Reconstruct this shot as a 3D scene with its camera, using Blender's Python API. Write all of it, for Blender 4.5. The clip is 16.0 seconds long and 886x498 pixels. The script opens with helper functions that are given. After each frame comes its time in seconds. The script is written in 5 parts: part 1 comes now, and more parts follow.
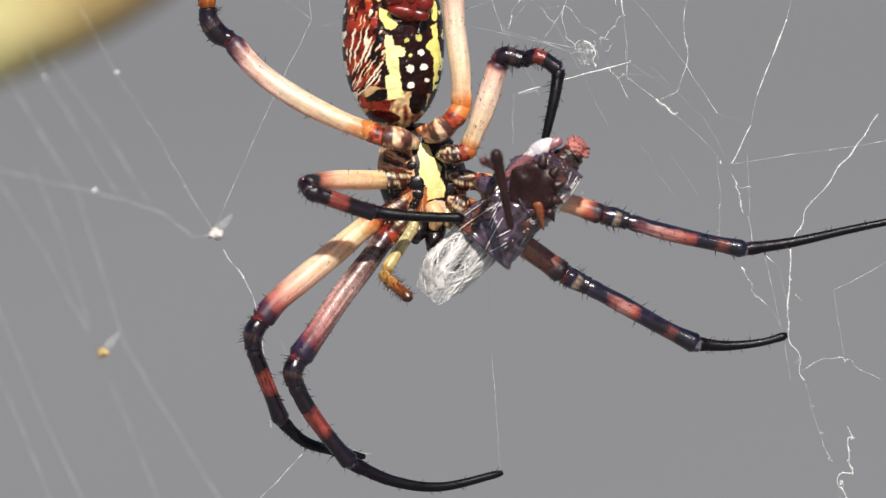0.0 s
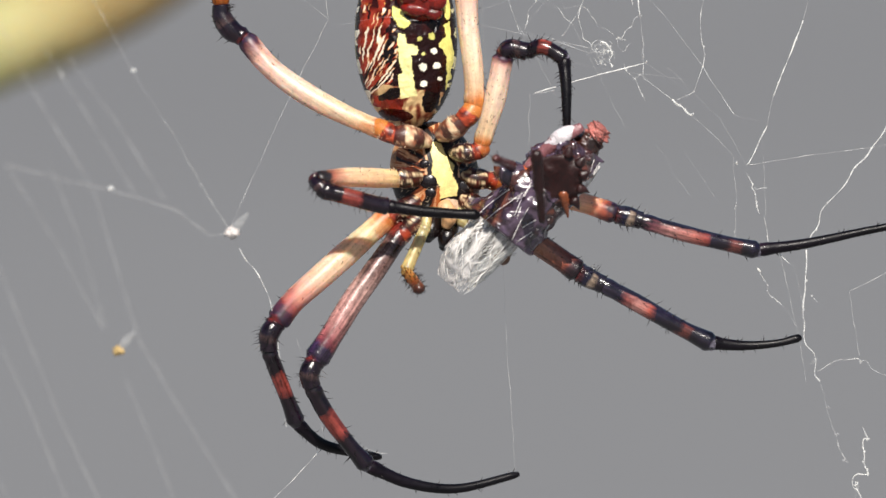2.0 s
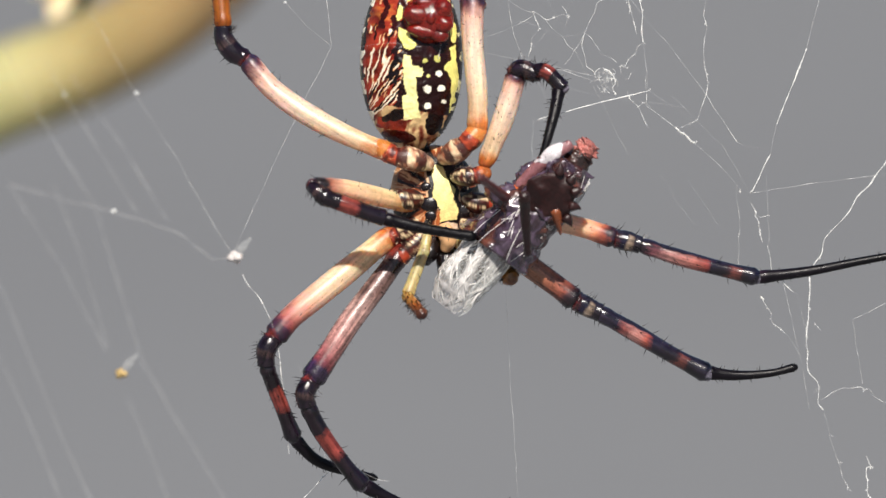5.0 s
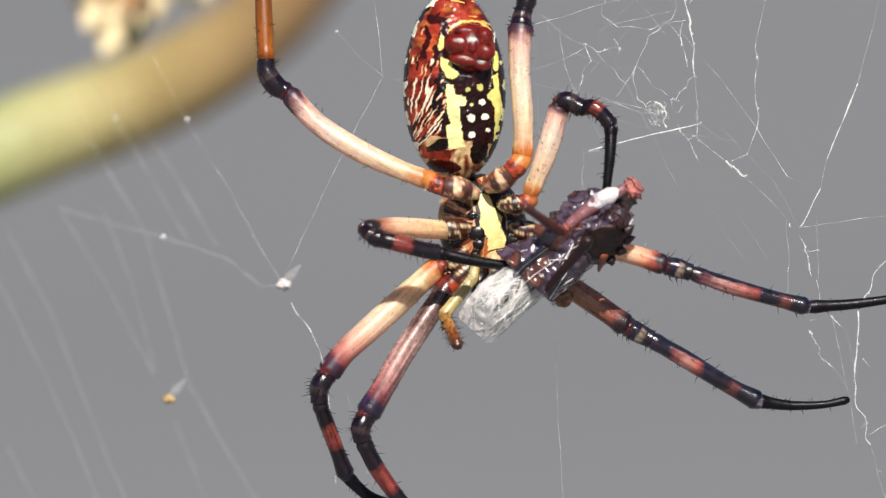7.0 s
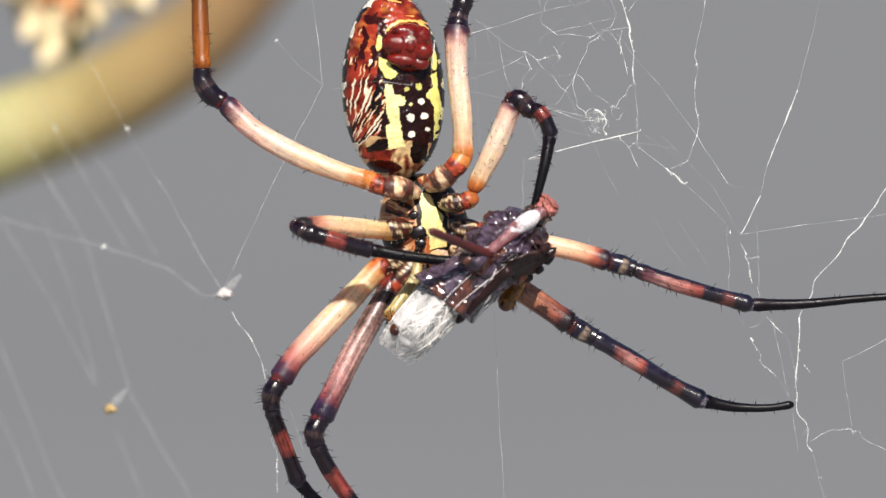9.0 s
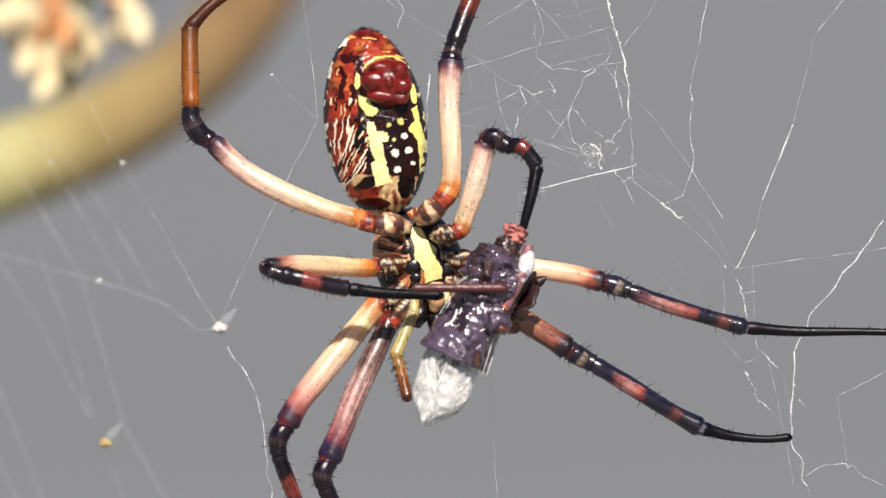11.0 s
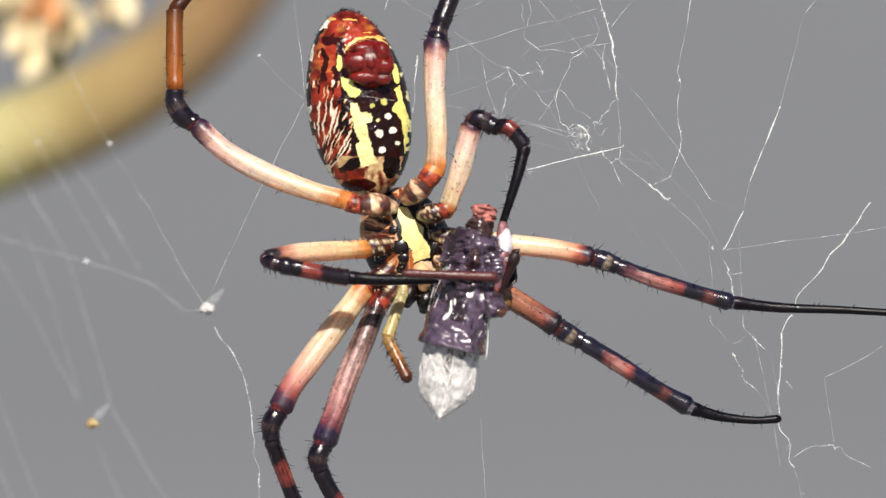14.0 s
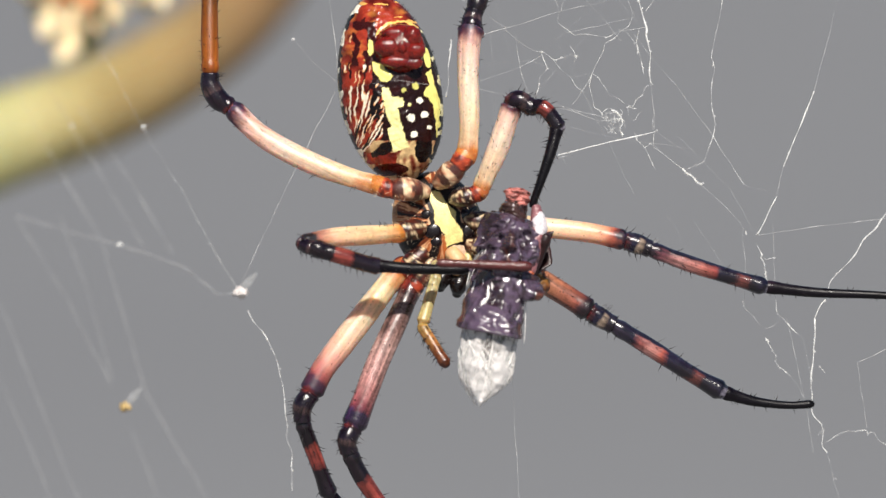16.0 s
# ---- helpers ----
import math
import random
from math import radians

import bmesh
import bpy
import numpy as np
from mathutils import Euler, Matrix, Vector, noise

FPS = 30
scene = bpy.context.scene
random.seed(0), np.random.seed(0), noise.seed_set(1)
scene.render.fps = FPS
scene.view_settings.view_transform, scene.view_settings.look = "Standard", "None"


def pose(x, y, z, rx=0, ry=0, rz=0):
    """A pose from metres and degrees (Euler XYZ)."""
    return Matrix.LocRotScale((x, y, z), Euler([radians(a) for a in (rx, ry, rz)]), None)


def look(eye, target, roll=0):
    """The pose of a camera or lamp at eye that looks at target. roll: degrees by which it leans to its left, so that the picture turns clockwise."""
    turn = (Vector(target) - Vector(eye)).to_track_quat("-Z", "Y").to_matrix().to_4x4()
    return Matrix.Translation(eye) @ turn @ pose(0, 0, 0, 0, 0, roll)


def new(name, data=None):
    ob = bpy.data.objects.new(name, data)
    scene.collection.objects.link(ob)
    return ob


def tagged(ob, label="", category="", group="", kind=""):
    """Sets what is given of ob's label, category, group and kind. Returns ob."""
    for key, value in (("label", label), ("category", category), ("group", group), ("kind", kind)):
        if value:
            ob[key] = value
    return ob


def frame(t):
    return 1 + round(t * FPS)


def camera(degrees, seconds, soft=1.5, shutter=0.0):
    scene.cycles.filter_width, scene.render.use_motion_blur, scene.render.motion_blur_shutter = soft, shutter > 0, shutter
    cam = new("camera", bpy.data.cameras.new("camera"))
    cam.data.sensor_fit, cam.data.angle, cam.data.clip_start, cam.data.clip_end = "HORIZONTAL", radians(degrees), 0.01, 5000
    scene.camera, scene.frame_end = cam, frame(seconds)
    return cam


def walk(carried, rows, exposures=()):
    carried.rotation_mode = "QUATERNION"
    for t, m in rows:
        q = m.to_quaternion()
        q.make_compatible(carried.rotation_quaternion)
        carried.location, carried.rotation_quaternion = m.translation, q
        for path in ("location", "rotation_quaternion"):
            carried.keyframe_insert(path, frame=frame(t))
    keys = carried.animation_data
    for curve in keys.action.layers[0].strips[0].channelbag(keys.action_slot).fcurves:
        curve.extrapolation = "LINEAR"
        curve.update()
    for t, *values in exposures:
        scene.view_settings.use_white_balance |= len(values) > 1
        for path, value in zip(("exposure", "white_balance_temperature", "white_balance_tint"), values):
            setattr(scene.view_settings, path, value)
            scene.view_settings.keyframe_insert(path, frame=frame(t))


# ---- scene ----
# ---------- camera: a long lens on a hand-held camera, 0.8 m from the web ----------
DIST = 0.8            # camera to web
MM = 0.001
UNIT = 0.00005        # the plan of the web is drawn in units of a twentieth of a millimetre
TILT = 10.0           # the camera looks down by this much
W = pose(0, 0, 1.2, -TILT)

cam = camera(2 * math.degrees(math.atan(784 * UNIT / DIST)), 16.0, soft=1.35)
cam.data.dof.use_dof = True
cam.data.dof.focus_distance = DIST - 0.003
cam.data.dof.aperture_fstop = 23.0


def aim(t, u, v, lean, rise=0.0):
    """The camera aimed at the plan's point (784 + u, 441 + v)."""
    eye = (0, -DIST, rise)
    return t, W @ look(eye, (u * UNIT, 0, -v * UNIT), lean)


walk(cam, [
    aim(0, 45, 208, -0.71, .0215), aim(0.5, 49, 221, -0.7, .0215), aim(1, 47, 231, -0.58, .0215), aim(1.5, 38, 232, -0.5, .0215),
    aim(2, 17, 208, -0.52, .0200), aim(2.5, -16, 196, -0.48, .0190), aim(3, -30, 222, -0.5, .0160), aim(3.5, -17, 221, -0.6, .0135),
    aim(4, -8, 200, -0.6, .0107), aim(6.5, -29, 119, 0.0, .0013), aim(7, -75, 104, 0.15), aim(7.5, -76, 89, 0.25), aim(8, -47, 101, 0.25),
    aim(8.5, -29, 109, 0.2), aim(9, 30, 89, -0.12), aim(11.5, 47, 18, -0.05), aim(12, 48, 4, 0.0), aim(12.5, 10, -9, 0.1),
    aim(13, 0, 0, 0.03), aim(13.5, 16, 42, 0.06), aim(14, 61, 62, 0), aim(14.5, 63, 72, 0.1), aim(15, 22, 85, 0.15),
    aim(15.5, 8, 93, 0.2), aim(16, 2, 90, 0.14)],
    exposures=[(0, 0.35), (2.5, 0.35), (3, 0.32), (4, 0.33), (6.5, 0.36), (8.5, 0.37), (9, 0.4), (11.5, 0.41), (12.5, 0.4), (13, 0.32), (14, 0.36), (16, 0.36)])

# ---------- light: high sun behind the camera, clear sky ----------
SUN_TO = Vector((0.08, -0.64, 0.76)).normalized()
sun_data = bpy.data.lights.new("sun", "SUN")
sun_data.energy, sun_data.angle, sun_data.color = 5.0, radians(0.53), (1.0, 0.942, 0.868)
sun = new("sun", sun_data)
sun.matrix_world = look(SUN_TO * 5, (0, 0, 0))

world = bpy.data.worlds.new("sky")
scene.world = world
world.use_nodes = True
sky = world.node_tree.nodes.new("ShaderNodeTexSky")
sky.sky_type, sky.sun_disc = "NISHITA", False
sky.sun_elevation = math.asin(SUN_TO.z)
sky.sun_rotation = math.atan2(SUN_TO.x, SUN_TO.y)
world.node_tree.links.new(sky.outputs[0], world.node_tree.nodes["Background"].inputs[0])
world.node_tree.nodes["Background"].inputs[1].default_value = 0.053


# ---------- materials ----------
def c(text):
    """A linear colour from an sRGB hex text."""
    v = [int(text[i:i + 2], 16) / 255 for i in (0, 2, 4)]
    return tuple(x / 12.92 if x <= 0.04045 else ((x + 0.055) / 1.055) ** 2.4 for x in v) + (1.0,)


def base_material(name, rough=0.5, coat=0.0, spec=0.5):
    m = bpy.data.materials.new(name)
    m.use_nodes = True
    b = m.node_tree.nodes["Principled BSDF"]
    b.inputs["Roughness"].default_value = rough
    b.inputs["Coat Weight"].default_value = coat
    b.inputs["Coat Roughness"].default_value = 0.18
    b.inputs["Specular IOR Level"].default_value = spec
    return m, m.node_tree.nodes, m.node_tree.links, b


def grain(nodes, links, b, scale, amount, source=None, tint=0.35, bump=0.15, coords="Object"):
    """Speckle the colour from source and roughen the surface, at two scales."""
    tc = nodes.new("ShaderNodeTexCoord")
    n1, n2 = nodes.new("ShaderNodeTexNoise"), nodes.new("ShaderNodeTexNoise")
    for n, s in ((n1, scale), (n2, scale * 6)):
        n.inputs["Scale"].default_value = s
        n.inputs["Detail"].default_value = 5
        links.new(tc.outputs[coords], n.inputs["Vector"])
    add = nodes.new("ShaderNodeMath")
    add.operation = "ADD"
    links.new(n1.outputs[0], add.inputs[0])
    links.new(n2.outputs[0], add.inputs[1])
    rng = nodes.new("ShaderNodeMapRange")
    rng.inputs[1].default_value, rng.inputs[2].default_value = 0.65, 1.35
    rng.inputs[3].default_value, rng.inputs[4].default_value = 1 - amount, 1 + amount * tint
    links.new(add.outputs[0], rng.inputs[0])
    mix = nodes.new("ShaderNodeVectorMath")
    mix.operation = "SCALE"
    links.new(source, mix.inputs[0])
    links.new(rng.outputs[0], mix.inputs["Scale"])
    links.new(mix.outputs[0], b.inputs["Base Color"])
    bp = nodes.new("ShaderNodeBump")
    bp.inputs["Strength"].default_value = bump
    bp.inputs["Distance"].default_value = 0.0002
    links.new(n2.outputs[0], bp.inputs["Height"])
    links.new(bp.outputs[0], b.inputs["Normal"])
    links.new(bp.outputs[0], b.inputs["Coat Normal"])
    rr = nodes.new("ShaderNodeMapRange")
    rr.inputs[1].default_value, rr.inputs[2].default_value = 0.3, 0.7
    base = b.inputs["Roughness"].default_value
    rr.inputs[3].default_value, rr.inputs[4].default_value = base * 0.75, min(base * 1.35, 1)
    links.new(n1.outputs[0], rr.inputs[0])
    links.new(rr.outputs[0], b.inputs["Roughness"])


def plain(name, colour, rough=0.5, scale=900, amount=0.3, bump=0.2, coat=0.0, through_light=0.0, spec=0.5):
    m, nodes, links, b = base_material(name, rough, coat, spec)
    rgb = nodes.new("ShaderNodeRGB")
    rgb.outputs[0].default_value = c(colour)
    grain(nodes, links, b, scale, amount, rgb.outputs[0], bump=bump)
    if through_light:
        b.inputs["Subsurface Weight"].default_value = through_light
        b.inputs["Subsurface Radius"].default_value = (0.0012, 0.0006, 0.0003)
        b.inputs["Subsurface Scale"].default_value = 0.6
    return m


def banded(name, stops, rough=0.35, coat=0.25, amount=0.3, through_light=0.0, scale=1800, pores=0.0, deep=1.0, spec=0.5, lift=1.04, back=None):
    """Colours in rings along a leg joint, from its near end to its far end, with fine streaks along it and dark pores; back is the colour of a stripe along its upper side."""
    m, nodes, links, b = base_material(name, rough, coat, spec)
    tc = nodes.new("ShaderNodeTexCoord")
    sep = nodes.new("ShaderNodeSeparateXYZ")
    links.new(tc.outputs["Generated"], sep.inputs[0])
    wob = nodes.new("ShaderNodeTexNoise")
    wob.inputs["Scale"].default_value, wob.inputs["Detail"].default_value = 900, 4
    links.new(tc.outputs["Object"], wob.inputs["Vector"])
    add = nodes.new("ShaderNodeMath")
    add.operation = "MULTIPLY_ADD"
    add.inputs[1].default_value = 0.16
    links.new(wob.outputs[0], add.inputs[0])
    links.new(sep.outputs[0], add.inputs[2])
    sub = nodes.new("ShaderNodeMath")
    sub.operation = "SUBTRACT"
    sub.inputs[1].default_value = 0.08
    links.new(add.outputs[0], sub.inputs[0])
    ramp = nodes.new("ShaderNodeValToRGB")
    els = ramp.color_ramp.elements
    while len(els) < len(stops):
        els.new(0.5)
    for e, (p, col) in zip(els, stops):
        e.position, e.color = p, c(col)
    links.new(sub.outputs[0], ramp.inputs[0])
    skin = ramp.outputs[0]
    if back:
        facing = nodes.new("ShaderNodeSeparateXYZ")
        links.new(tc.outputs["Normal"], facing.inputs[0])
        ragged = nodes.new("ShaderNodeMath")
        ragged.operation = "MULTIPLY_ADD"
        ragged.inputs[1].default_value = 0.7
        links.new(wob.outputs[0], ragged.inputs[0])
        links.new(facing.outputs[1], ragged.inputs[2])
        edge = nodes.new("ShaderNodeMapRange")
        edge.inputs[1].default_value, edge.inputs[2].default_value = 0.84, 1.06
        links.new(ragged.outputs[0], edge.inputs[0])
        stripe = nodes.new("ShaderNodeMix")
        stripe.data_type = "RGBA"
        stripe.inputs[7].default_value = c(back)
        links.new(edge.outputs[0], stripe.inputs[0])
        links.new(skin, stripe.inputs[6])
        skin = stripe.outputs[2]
    # streaks drawn out along the joint
    mapping = nodes.new("ShaderNodeMapping")
    mapping.inputs["Scale"].default_value = (120, 2600, 2600)
    links.new(tc.outputs["Object"], mapping.inputs[0])
    streak = nodes.new("ShaderNodeTexNoise")
    streak.inputs["Scale"].default_value, streak.inputs["Detail"].default_value = 1.0, 4
    links.new(mapping.outputs[0], streak.inputs["Vector"])
    rng = nodes.new("ShaderNodeMapRange")
    rng.inputs[1].default_value, rng.inputs[2].default_value = 0.3, 0.7
    rng.inputs[3].default_value, rng.inputs[4].default_value = 1 - amount, lift
    links.new(streak.outputs[0], rng.inputs[0])
    dots = nodes.new("ShaderNodeTexVoronoi")
    dots.inputs["Scale"].default_value = 2300
    links.new(tc.outputs["Object"], dots.inputs["Vector"])
    pore = nodes.new("ShaderNodeMapRange")
    pore.inputs[1].default_value, pore.inputs[2].default_value = 0.1, 0.24
    pore.inputs[3].default_value, pore.inputs[4].default_value = 1 - pores, 1.0
    links.new(dots.outputs["Distance"], pore.inputs[0])
    both = nodes.new("ShaderNodeMath")
    both.operation = "MULTIPLY"
    links.new(rng.outputs[0], both.inputs[0])
    links.new(pore.outputs[0], both.inputs[1])
    mix = nodes.new("ShaderNodeVectorMath")
    mix.operation = "SCALE"
    links.new(skin, mix.inputs[0])
    links.new(both.outputs[0], mix.inputs["Scale"])
    grain(nodes, links, b, scale, amount * 0.7, mix.outputs[0])
    if through_light:
        b.inputs["Subsurface Weight"].default_value = through_light
        b.inputs["Subsurface Radius"].default_value = (0.0016, 0.0009, 0.0005)
        b.inputs["Subsurface Scale"].default_value = deep
    return m


def pigment(name, rough=0.35, coat=0.3, amount=0.25, scale=1500, bump=0.2, spec=0.5):
    """The colour comes from the mesh's own pigment layer."""
    m, nodes, links, b = base_material(name, rough, coat, spec)
    at = nodes.new("ShaderNodeAttribute")
    at.attribute_name = "pigment"
    grain(nodes, links, b, scale, amount, at.outputs["Color"], bump=bump)
    return m


M_SPINE = plain("black_bristle", "15100f", 0.4)
M_HAIR = plain("pale_down", "d8c0a0", 0.5)
M_FEMUR = banded("pale_leg", [(0.0, "b85a20"), (0.09, "de8640"), (0.19, "f2cea8"), (0.6, "f6d8c2"), (0.84, "eabcac"), (0.905, "6a3440"), (0.93, "38203a"), (0.97, "38203a"), (0.985, "8a3024"), (1.0, "3a1820")], through_light=0.85, amount=0.42, pores=0.35, coat=0.15, rough=0.42, deep=1.4)
M_FEMUR_FRONT = banded("yellow_leg", [(0.0, "b8501c"), (0.11, "dc8440"), (0.2, "f4d4a6"), (0.55, "f4d0b2"), (0.72, "eab09c"), (0.84, "b4605c"), (0.885, "52243c"), (0.95, "301a34"), (0.985, "8a2c24"), (1.0, "301018")], through_light=0.85, amount=0.42, pores=0.35, coat=0.15, rough=0.42, deep=1.4)
M_FEMUR_SHORT = banded("short_yellow_leg", [(0.0, "b8581c"), (0.12, "dc8c40"), (0.25, "eec898"), (0.72, "f0c4a4"), (0.82, "b0705c"), (0.88, "1c1018"), (1.0, "140c12")], through_light=0.85, amount=0.42, pores=0.35, coat=0.15, rough=0.42, deep=1.4)
M_FEMUR_DARK = banded("mottled_leg", [(0.0, "4a1612"), (0.09, "6a2016"), (0.14, "3a2628"), (0.2, "6a504c"), (0.36, "70544e"), (0.45, "a4827a"), (0.7, "a4746e"), (0.83, "7c3a40"), (0.88, "30203a"), (0.96, "2a1830"), (0.985, "842c24"), (1.0, "1d1018")], amount=0.85, pores=0.6, coat=0.3, rough=0.25, lift=1.9)
M_FEMUR_BACK = banded("rusty_leg", [(0.0, "b8742a"), (0.16, "b4702c"), (0.24, "a86c4c"), (0.3, "b47c58"), (0.62, "ac6e52"), (0.82, "8c4a3c"), (0.88, "40262a"), (0.93, "1e1018"), (0.97, "1e1018"), (1.0, "6a2420")], amount=0.75, pores=0.7, lift=1.25, rough=0.3)
M_FEMUR_SIDE = banded("orange_leg", [(0.0, "eac090"), (0.4, "f6d0b0"), (0.68, "f0be9c"), (0.8, "de9878"), (0.87, "a0503e"), (0.91, "2a1524"), (0.97, "2a1524"), (1.0, "802c24")], through_light=0.6, pores=0.4, deep=1.4)
M_PATELLA = banded("black_joint", [(0.0, "160a12"), (0.1, "5a1e1c"), (0.2, "1a0d16"), (0.48, "180c18"), (0.56, "3c2c2c"), (0.64, "302224"), (0.72, "160c16"), (1.0, "140a14")], rough=0.2, coat=0.1, amount=0.8, spec=0.5, lift=2.4)
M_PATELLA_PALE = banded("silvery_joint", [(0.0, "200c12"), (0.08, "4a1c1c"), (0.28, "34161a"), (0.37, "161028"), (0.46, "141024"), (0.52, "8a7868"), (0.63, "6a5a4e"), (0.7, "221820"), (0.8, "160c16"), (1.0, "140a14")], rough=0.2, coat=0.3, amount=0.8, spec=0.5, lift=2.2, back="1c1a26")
# The silvery stop near each shin's far end is a highlight painted into the rings.
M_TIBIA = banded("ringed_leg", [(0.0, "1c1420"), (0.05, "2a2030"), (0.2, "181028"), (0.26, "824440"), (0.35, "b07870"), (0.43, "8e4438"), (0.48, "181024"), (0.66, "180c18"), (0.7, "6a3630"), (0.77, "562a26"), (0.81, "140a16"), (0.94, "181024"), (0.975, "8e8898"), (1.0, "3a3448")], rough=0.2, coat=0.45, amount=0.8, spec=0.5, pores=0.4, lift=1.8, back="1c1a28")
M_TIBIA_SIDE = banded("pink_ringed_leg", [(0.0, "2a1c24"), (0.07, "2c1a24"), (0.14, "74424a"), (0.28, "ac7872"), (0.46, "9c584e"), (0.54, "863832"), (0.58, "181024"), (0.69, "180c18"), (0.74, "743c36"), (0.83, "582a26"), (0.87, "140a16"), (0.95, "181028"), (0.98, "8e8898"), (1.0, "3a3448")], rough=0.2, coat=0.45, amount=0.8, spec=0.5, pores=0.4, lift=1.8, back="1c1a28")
M_TIBIA_RED = banded("red_ringed_leg", [(0.0, "281c20"), (0.14, "160a14"), (0.31, "180a12"), (0.36, "7e362e"), (0.54, "78322c"), (0.61, "160a12"), (0.9, "140a16"), (0.95, "1c1220"), (0.98, "7a7480"), (1.0, "4a444e")], rough=0.2, coat=0.1, amount=0.8, spec=0.5, pores=0.3, lift=1.8)
M_TIBIA_BROWN = banded("amber_leg", [(0.0, "30160a"), (0.07, "8c4812"), (0.2, "a45a1a"), (0.5, "8c4c14"), (0.8, "74400f"), (0.92, "54290e"), (1.0, "3a1c0e")], rough=0.4, coat=0.0, amount=0.4, through_light=0.3, spec=0.35)
M_TIBIA_HIND = banded("maroon_leg", [(0.0, "1a1016"), (0.34, "1c1014"), (0.42, "5a2418"), (0.52, "6a2c1e"), (0.7, "521e16"), (1.0, "401812")], rough=0.24, coat=0.15, amount=0.7, lift=1.6)
M_META_BROWN = banded("dark_brown_leg", [(0.0, "5a2c14"), (0.1, "4c2212"), (0.4, "582810"), (1.0, "3c1a0c")], rough=0.4, coat=0.0, amount=0.5, spec=0.22)
M_META = banded("black_leg", [(0.0, "2a1a28"), (0.08, "100a12"), (0.5, "0b090d"), (1.0, "0c0a0e")], rough=0.34, coat=0.0, spec=0.22, amount=0.5, lift=1.5)
M_ABDOMEN = pigment("abdomen_skin", 0.26, 0.06, 0.3, bump=0.12, spec=0.28)
M_THORAX = pigment("thorax_skin", 0.4, 0.1, 0.4, spec=0.35)
M_HUMP = plain("dark_hump", "140a0c", 0.25, 900, 0.5, 0.15)
M_COXA = pigment("coxa_skin", 0.35, 0.15, 0.4, spec=0.4)
M_SPINNERET = plain("red_spinneret", "74160a", 0.16, 1100, 0.85, 0.3, 0.15, 0.1)
M_PALP = banded("amber_palp", [(0.0, "c8a45c"), (0.35, "c08440"), (0.7, "96501f"), (1.0, "401a10")], through_light=0.3, amount=0.6, pores=0.5)
M_PALP_GOLD = banded("golden_palp", [(0.0, "a86420"), (0.4, "c48a38"), (0.8, "b87c30"), (1.0, "6a3814")], through_light=0.3, amount=0.7, pores=0.6)
M_PALP_ROOT = banded("pale_palp", [(0.0, "b87434"), (0.12, "d6c68e"), (0.8, "d2bc7c"), (1.0, "b88a48")], through_light=0.4, amount=0.5, pores=0.4)
M_FANG = plain("black_jaw", "120a0a", 0.25, 900, 0.3, 0.2, 0.1)
M_CREAM = plain("cream_lip", "d9a878", 0.4, 1500, 0.3)


def crumpled(name, dark, light, patch, rough=0.2):
    """Glossy creased shell, mottled between two colours with patches of a third."""
    m, nodes, links, b = base_material(name, rough, 0.7)
    b.inputs["Coat Roughness"].default_value = 0.16
    tc = nodes.new("ShaderNodeTexCoord")
    noises = []
    for s in (350, 850, 2600):
        n = nodes.new("ShaderNodeTexNoise")
        n.inputs["Scale"].default_value, n.inputs["Detail"].default_value, n.inputs["Distortion"].default_value = s, 3, 0.8
        along = nodes.new("ShaderNodeMapping")       # creases run along the body
        along.inputs["Scale"].default_value = (0.5, 1, 1)
        links.new(tc.outputs["Object"], along.inputs[0])
        links.new(along.outputs[0], n.inputs["Vector"])
        noises.append(n)
    ramp = nodes.new("ShaderNodeValToRGB")
    els = ramp.color_ramp.elements
    els.new(0.5)
    els.new(0.6)
    for e, (p, col) in zip(els, ((0.36, dark), (0.5, light), (0.58, dark), (0.68, patch))):
        e.position, e.color = p, c(col)
    links.new(noises[0].outputs[0], ramp.inputs[0])
    links.new(ramp.outputs[0], b.inputs["Base Color"])
    last = None
    for src, strength in ((noises[1].outputs[0], 0.5), (noises[2].outputs[0], 0.13)):
        bp = nodes.new("ShaderNodeBump")
        bp.inputs["Strength"].default_value, bp.inputs["Distance"].default_value = strength, 0.0003
        links.new(src, bp.inputs["Height"])
        if last:
            links.new(last.outputs[0], bp.inputs["Normal"])
        last = bp
    links.new(last.outputs[0], b.inputs["Normal"])
    links.new(last.outputs[0], b.inputs["Coat Normal"])
    return m


M_PREY = crumpled("purple_brown_shell", "281a21", "524354", "5c3224", 0.2)
M_PREY_DARK = crumpled("dark_brown_shell", "1e1210", "3c241c", "4a2418", 0.28)
M_PREY_LEG = plain("red_brown_shell", "4e1a18", 0.35, 1200, 0.4, 0.3, 0.4)
M_PREY_PINK = plain("pink_brown_shell", "8e5c60", 0.25, 900, 0.5, 0.4, 0.4)
M_KNEE = plain("orange_knee", "c05a24", 0.3, 1200, 0.4, 0.3, 0.3)
M_PREY_HEAD = plain("pink_flesh", "c4746a", 0.35, 1200, 0.7, 0.8, 0.4)
M_FLANGE = plain("dark_flange", "2a0d0c", 0.42, 500, 0.7, 0.3, 0.0)
M_THORN = plain("orange_brown_thorn", "8e4a28", 0.35, 1200, 0.5, 0.4, 0.3)
M_SILK = plain("white_silk", "e8e4e0", 0.4, 2500, 0.12, 0.3)
M_SILK_WRAP = plain("matted_silk", "dcd4d0", 0.45, 1300, 0.6, 0.6)


